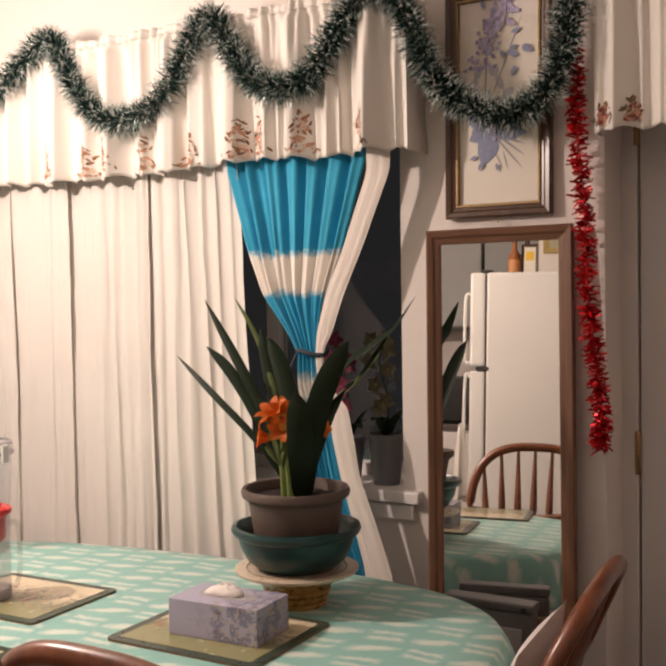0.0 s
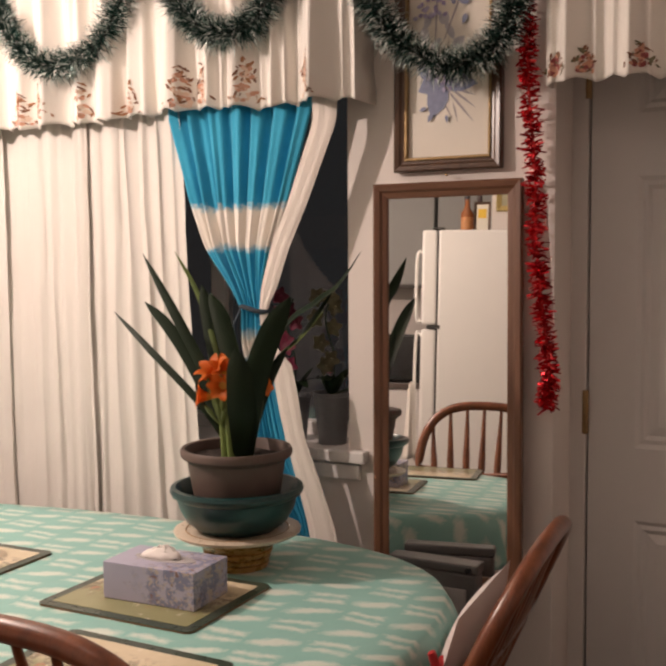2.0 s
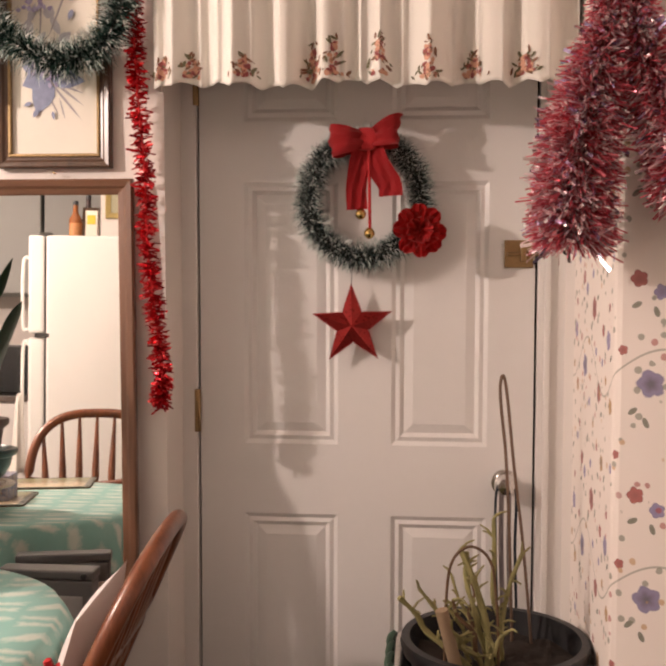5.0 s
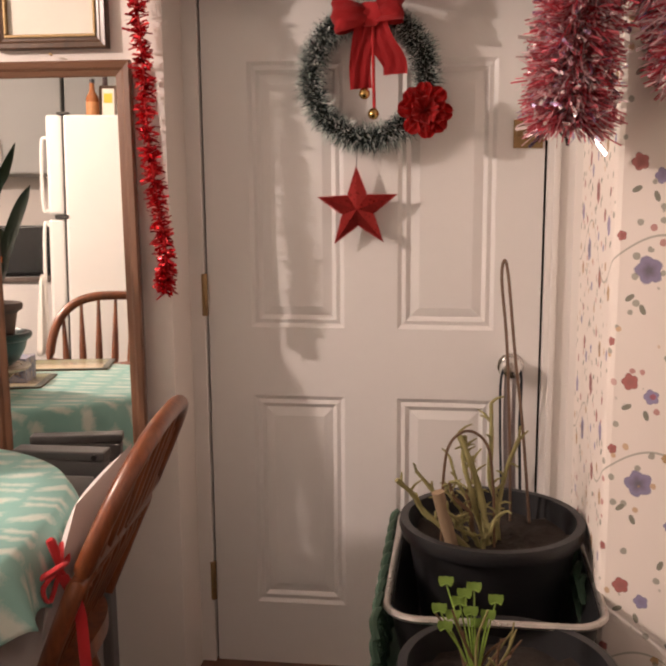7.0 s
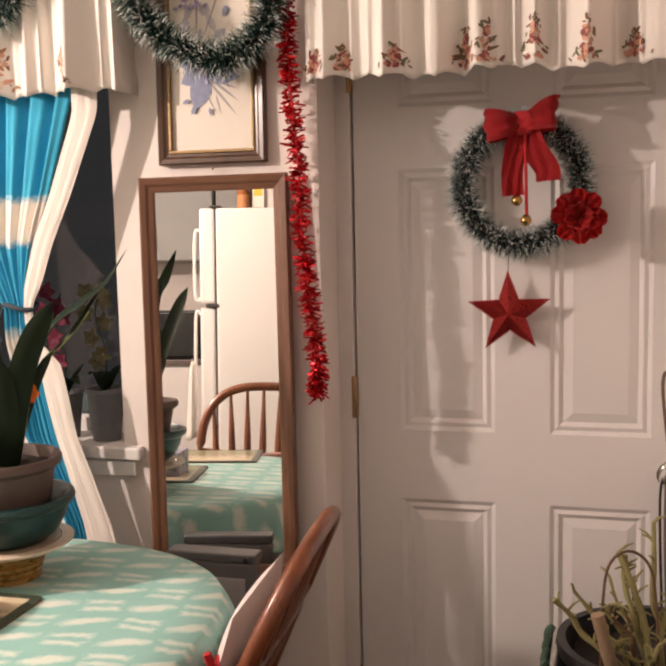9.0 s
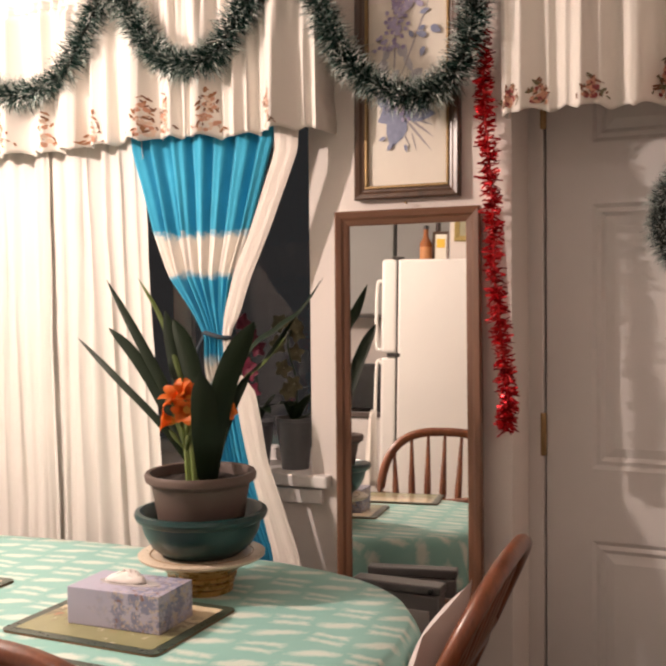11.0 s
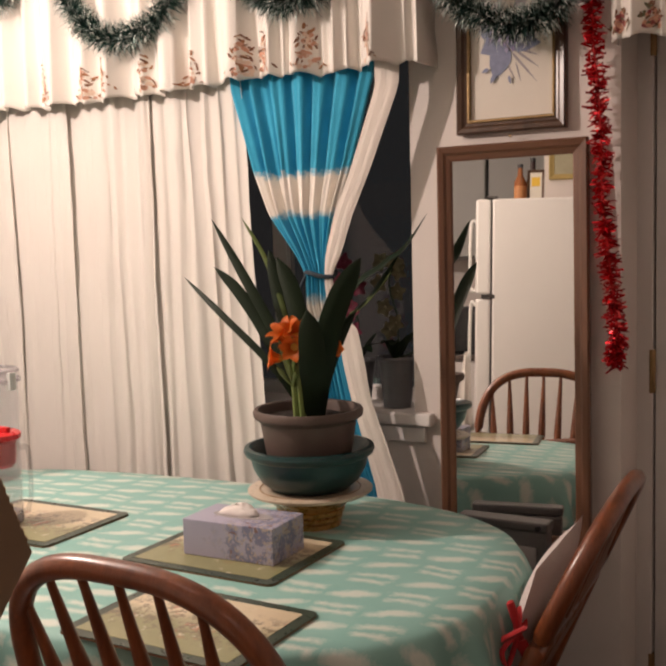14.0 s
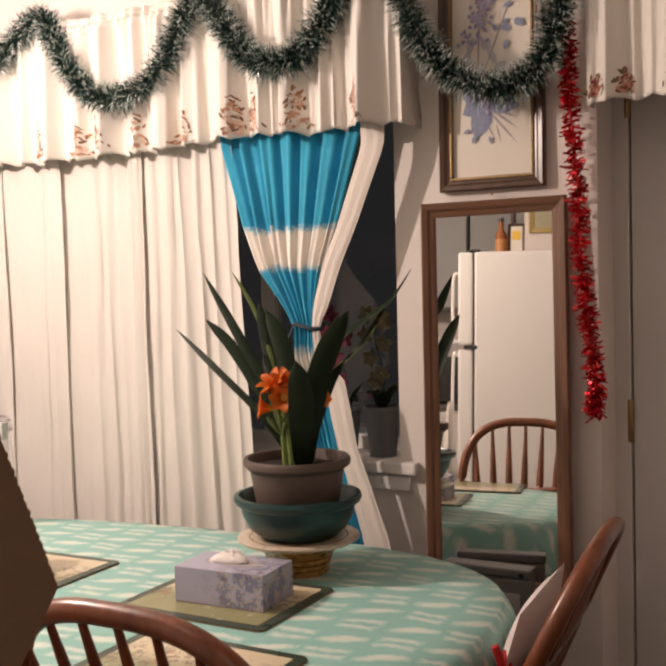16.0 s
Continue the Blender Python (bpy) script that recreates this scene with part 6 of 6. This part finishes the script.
for x, y, h in ((0.485, -0.60, 0.335), (0.858, -0.45, 0.335), (0.485, -0.04, 0.335), (0.858, -0.04, 0.335), (0.505, -0.95, 0.215), (0.875, -0.95, 0.215), (0.505, -0.65, 0.215), (0.875, -0.65, 0.215)):
    part("leg", tube([(x, y, 0), (x, y, h)], 0.012, 10), GREENWEAVE, rack)
for side_x in (0.478, 0.878):
    for row in range(4):
        for k in range(9):
            y = -0.60 + k * 0.062
            if side_x > 0.8 and y < -0.44:
                continue
            x = side_x if side_x < 0.8 else 0.862
            pts = spline([(x, y, 0.36 + row * 0.045), (x - 0.008, y + 0.02, 0.385 + row * 0.045), (x, y + 0.045, 0.395 + row * 0.045), (x + 0.004, y + 0.06, 0.37 + row * 0.045)], 3)
            part("woven_loop", tube(pts, 0.0085, 6), GREENWEAVE, rack, "", True)

# things hanging from the door knob
straps = thing("hanging_straps", SET_BACK, "thin dark and grey straps hanging from the door knob", "straps")
GREYSTRAP = material("grey_strap", (0.32, 0.28, 0.28), 0.6, vary=0.2, scale=40, bump=0.3)
for x, w, z0, mt in ((0.712, 0.006, 0.40, CORD), (0.725, 0.012, 0.46, GREYSTRAP), (0.742, 0.010, 0.44, GREYSTRAP), (0.757, 0.007, 0.42, CORD)):
    part("strap", strap(spline([(0.735, 0.072, 0.862), (x, 0.062, 0.83), (x, 0.07, 0.70), (x + 0.006, 0.085, 0.55), (x + 0.008, 0.09, z0)], 6), w, (1, 0.2, 0)), mt, straps, "", True)


# ---------- grey heater and notebook under the mirror ----------
GREYPAINT = material("grey_metal", (0.16, 0.15, 0.15), 0.4, 0.3, vary=0.12, bump=0.06)
heater = thing("grey_cabinet", pose(-0.240, -0.180, 0), "low grey metal cabinet in front of the mirror", "cabinet")
part("body", box(-0.150, 0.062, 0.010, 0.055, 0.02, 0.664, 0.006), GREYPAINT, heater)
part("top_panel", box(-0.153, 0.065, 0.007, 0.058, 0.665, 0.686, 0.005), material("grey_top", (0.13, 0.125, 0.125), 0.35, 0.3, vary=0.12), heater)
part("front_panel", box(-0.130, 0.040, 0.004, 0.0095, 0.08, 0.630, 0.003), material("pale_panel", (0.33, 0.31, 0.30), 0.45, vary=0.08), heater)
part("knob", lathe([(0.006, 0.0), (0.0065, 0.008), (0.002, 0.009)], 14), BLACKPOT, heater, "black knob", True).matrix_local = pose(0.045, 0.0068, 0.676, 90)
for x in (-0.12, 0.045):
    part("foot", lathe([(0.012, 0.0), (0.012, 0.02)], 12, (x, 0.032)), BLACKPOT, heater)


# ---------- carton with a torn flap close by ----------
CARD = material("brown_cardboard", (0.25, 0.165, 0.10), 0.85, vary=0.10, scale=5, grain=160, bump=0.2, stretch=(1, 1, 6))
big_box = thing("cardboard_box", pose(0, 0, 0), "tall brown cardboard box with a ragged flap", "box")
yz = [(-1.876, 1.150)]
rag = random.Random(31)
up_end, low_end = (-1.990, 1.42), (-2.55, 0.34)
ragged = []
for k in range(1, 96):
    t = k / 95
    ragged.append((yz[0][0] + (up_end[0] - yz[0][0]) * t + (0.0007 if k % 2 else -0.0007) + rag.uniform(-0.0006, 0.0006), yz[0][1] + (up_end[1] - yz[0][1]) * t))
outline = yz + ragged + [(-2.62, 1.42), (-2.62, 0.0), (-2.55, 0.0), low_end]
bm = bmesh.new()
a = [bm.verts.new((0.046, y, z)) for y, z in outline]
b = [bm.verts.new((0.052, y, z)) for y, z in outline]
for k in range(len(outline)):
    bm.faces.new((a[k], a[(k + 1) % len(outline)], b[(k + 1) % len(outline)], b[k]))
bm.faces.new(a)
bm.faces.new(b[::-1])
part("sheet", bm, CARD, big_box)
part("torn_edge", tube([(0.049, y, z) for y, z in ragged], 0.0022, 6), material("torn_card", (0.40, 0.29, 0.19), 0.9, vary=0.25, scale=60, bump=0.4), big_box, "paler torn cardboard edge")


# ---------- kitchen seen in the mirror ----------
FRIDGE = material("fridge_enamel", (0.80, 0.78, 0.74), 0.4, vary=0.03, grain=400, bump=0.15)
RUBBER = material("dark_gasket", (0.05, 0.045, 0.04), 0.7)
fridge = thing("fridge", pose(0, 0, 0), "white top-freezer fridge standing side-on", "fridge")
FX0, FXD, FX1, FY0, FY1, FT = -0.725, -0.652, -0.06, -3.05, -2.40, 1.691
part("body", box(FXD + 0.006, FX1, FY0, FY1, 0.03, FT, 0.012), FRIDGE, fridge)
for z0, z1 in ((0.06, 1.222), (1.242, FT)):
    d = part("door", box(FX0, FXD, FY0 + 0.004, FY1 - 0.004, z0, z1, 0.014), FRIDGE, fridge)
    zc = (z0 + 0.56, z1 - 0.03) if z0 < 1 else (z0 + 0.02, z1 - 0.10)
    part("handle", tube(spline([(FX0, FY1 - 0.05, zc[0]), (FX0 - 0.028, FY1 - 0.05, zc[0] + 0.02), (FX0 - 0.028, FY1 - 0.05, zc[1] - 0.03), (FX0, FY1 - 0.05, zc[1])], 6), 0.008, 10), FRIDGE, d, "", True)
part("gasket", box(FXD, FXD + 0.007, FY0 + 0.01, FY1 - 0.006, 0.06, FT - 0.01), RUBBER, fridge, "dark door seal")
part("hinge", box(FX0 + 0.03, FXD + 0.02, FY1 - 0.03, FY1 + 0.004, 1.223, 1.241, 0.003), RUBBER, fridge, "metal hinge")
part("hinge_cover", box(FX0 + 0.05, FXD + 0.03, FY1 - 0.05, FY1 - 0.002, FT + 0.0005, FT + 0.012, 0.003), RUBBER, fridge)
towel = thing("kitchen_towel", pose(FX0 - 0.045, FY1 - 0.05, 0), "white towel hanging on the fridge handle", "towel")


def towel_f(u, v):
    a = u * 6.2832
    w = 0.016 + 0.036 * v ** 0.8
    return (w * 0.6 * math.cos(a) * (1 + 0.25 * math.sin(3 * a)), w * math.sin(a) * (1 + 0.2 * math.sin(4 * a + 1)), 0.96 - 0.36 * v + 0.01 * math.sin(2 * a))


sheet("cloth", towel_f, 40, 12, cloth("towel_white", (0.74, 0.70, 0.64), weave=300), towel)
for x, y, r, h, col, lab in ((-0.540, -2.62, 0.030, 0.17, (0.30, 0.10, 0.03), "amber bottle on top of the fridge"), (-0.480, -2.63, 0.030, 0.20, (0.05, 0.03, 0.03), "dark bottle on top of the fridge")):
    bt = thing("bottle", pose(x, y, FT), lab, "bottle", "bottles on the fridge")
    part("glass", lathe([(r * 0.9, 0.0), (r, 0.004), (r, h * 0.6), (r * 0.45, h * 0.78), (r * 0.4, h), (r * 0.2, h)], 24), material("bottle_glass", col, 0.12, vary=0.1, bump=0), bt, smooth=True)
    part("cap", lathe([(r * 0.46, h), (r * 0.46, h + 0.018), (r * 0.3, h + 0.02)], 16), BLACKPOT, bt, smooth=True)
    part("bottle_label", lathe([(r * 1.01, h * 0.12), (r * 1.01, h * 0.48)], 24, caps=False), material("bottle_label", (0.50, 0.22, 0.08), 0.6, vary=0.3, scale=60), bt)
card_m = pose(-0.420, -2.55, FT + 0.001, -8, 0, 180)
photo = picture_frame("small_picture", card_m, 0.080, 0.15, 0.012, 0.012, DARKWOOD, "small dark-framed picture with a yellow centre", "picture")
part("print", box(0.012, 0.068, -0.004, -0.002, 0.012, 0.138), material("pale_print", (0.72, 0.68, 0.58), 0.4, vary=0.1), photo)
part("yellow_patch", box(0.020, 0.060, -0.0055, -0.0042, 0.070, 0.115, 0.0005), material("yellow_print", (0.75, 0.48, 0.05), 0.4, vary=0.2), photo)
tagged(part("wall_kitchen", box(-0.464, 2.4, -3.20, -3.10, 0.0, CEILING), WALL), "cream painted wall behind the fridge", "wall", kind="structure")
wp = picture_frame("wall_picture", pose(-0.239, -3.098, 1.862, 0, 0, 180), 0.20, 0.20, 0.028, 0.016, material("yellow_frame", (0.50, 0.38, 0.14), 0.4, vary=0.2), "square picture in a yellow wooden frame", "picture")
part("print", box(0.028, 0.172, -0.005, -0.002, 0.028, 0.172), material("olive_print", (0.45, 0.42, 0.28), 0.5, vary=0.2), wp)

GREYCAB = material("grey_cabinet_paint", (0.36, 0.36, 0.34), 0.5, vary=0.05, bump=0.05)
for k in range(-1, 3):
    x1 = -0.87 - k * 0.42
    cab = thing("wall_cupboard", pose(x1 - 0.41, -3.85, 1.50), "grey painted wall cupboard with a bar handle", "cupboard", "wall cupboards")
    part("body", box(0, 0.405, -0.34, 0.0, 0, 0.74, 0.003), GREYCAB, cab)
    dd = part("door", box(0.006, 0.40, 0.001, 0.020, 0.006, 0.734, 0.003), GREYCAB, cab)
    part("handle", tube([(0.05, 0.040, 0.06), (0.05, 0.040, 0.20)], 0.005, 8), CHROME, dd, "", True)
    if k < 0:
        continue
    base = thing("base_cupboard", pose(x1 - 0.41, -3.85, 0.0), "pale base cupboard under the worktop", "cupboard", "base cupboards")
    part("body", box(0, 0.405, -0.34, 0.22, 0.10, 0.87, 0.003), TRIM, base)
    d2 = part("door", box(0.006, 0.40, 0.221, 0.240, 0.106, 0.86, 0.003), TRIM, base)
    part("handle", tube([(0.05, 0.258, 0.66), (0.05, 0.258, 0.80)], 0.005, 8), CHROME, d2, "", True)
    part("plinth", box(0.0, 0.405, -0.30, 0.17, 0.0, 0.099), BLACKPOT, base)
tagged(part("worktop", box(-2.05, -0.78, -4.19, -3.60, 0.871, 0.905, 0.004), material("worktop", (0.12, 0.09, 0.075), 0.35, vary=0.3, scale=30)), "dark speckled kitchen worktop", "worktop")
oven = thing("microwave", pose(-1.05, -3.80, 0.906), "black microwave on the worktop", "microwave")
part("case", box(-0.24, 0.24, -0.18, 0.18, 0.01, 0.29, 0.006), BLACKPOT, oven)
part("door", box(-0.235, 0.12, 0.181, 0.195, 0.02, 0.28, 0.004), material("black_glass", (0.01, 0.01, 0.012), 0.1, vary=0.05, bump=0), oven, "black glass door")
part("foot", box(-0.2, 0.2, -0.15, 0.15, 0.0, 0.0095), RUBBER, oven)

# fixtures for the lamps: added out of view, their shapes assumed
pend = thing("pendant_lamp", pose(LAMP_AT.x, LAMP_AT.y, 0), "small brass pendant lamp over the table", "lamp")
part("cord", tube([(0, 0, CEILING), (0, 0, LAMP_AT.z + 0.14)], 0.004, 8), CORD, pend)
part("socket", lathe([(0.012, LAMP_AT.z + 0.07), (0.022, LAMP_AT.z + 0.075), (0.022, LAMP_AT.z + 0.13), (0.008, LAMP_AT.z + 0.145)], 20), BRASS, pend, smooth=True)
for nm, (x, y) in (("ceiling_light", (-0.3, -1.95)), ("ceiling_light", (1.3, -2.7))):
    cl = thing(nm, pose(x, y, CEILING), "flat round ceiling light with a white rim, added out of view", "lamp", "ceiling lights")
    part("rim", lathe([(0.30, 0.0), (0.31, -0.012), (0.295, -0.030), (0.285, -0.030), (0.285, -0.004)], 40, caps=False), TRIM, cl, smooth=True)
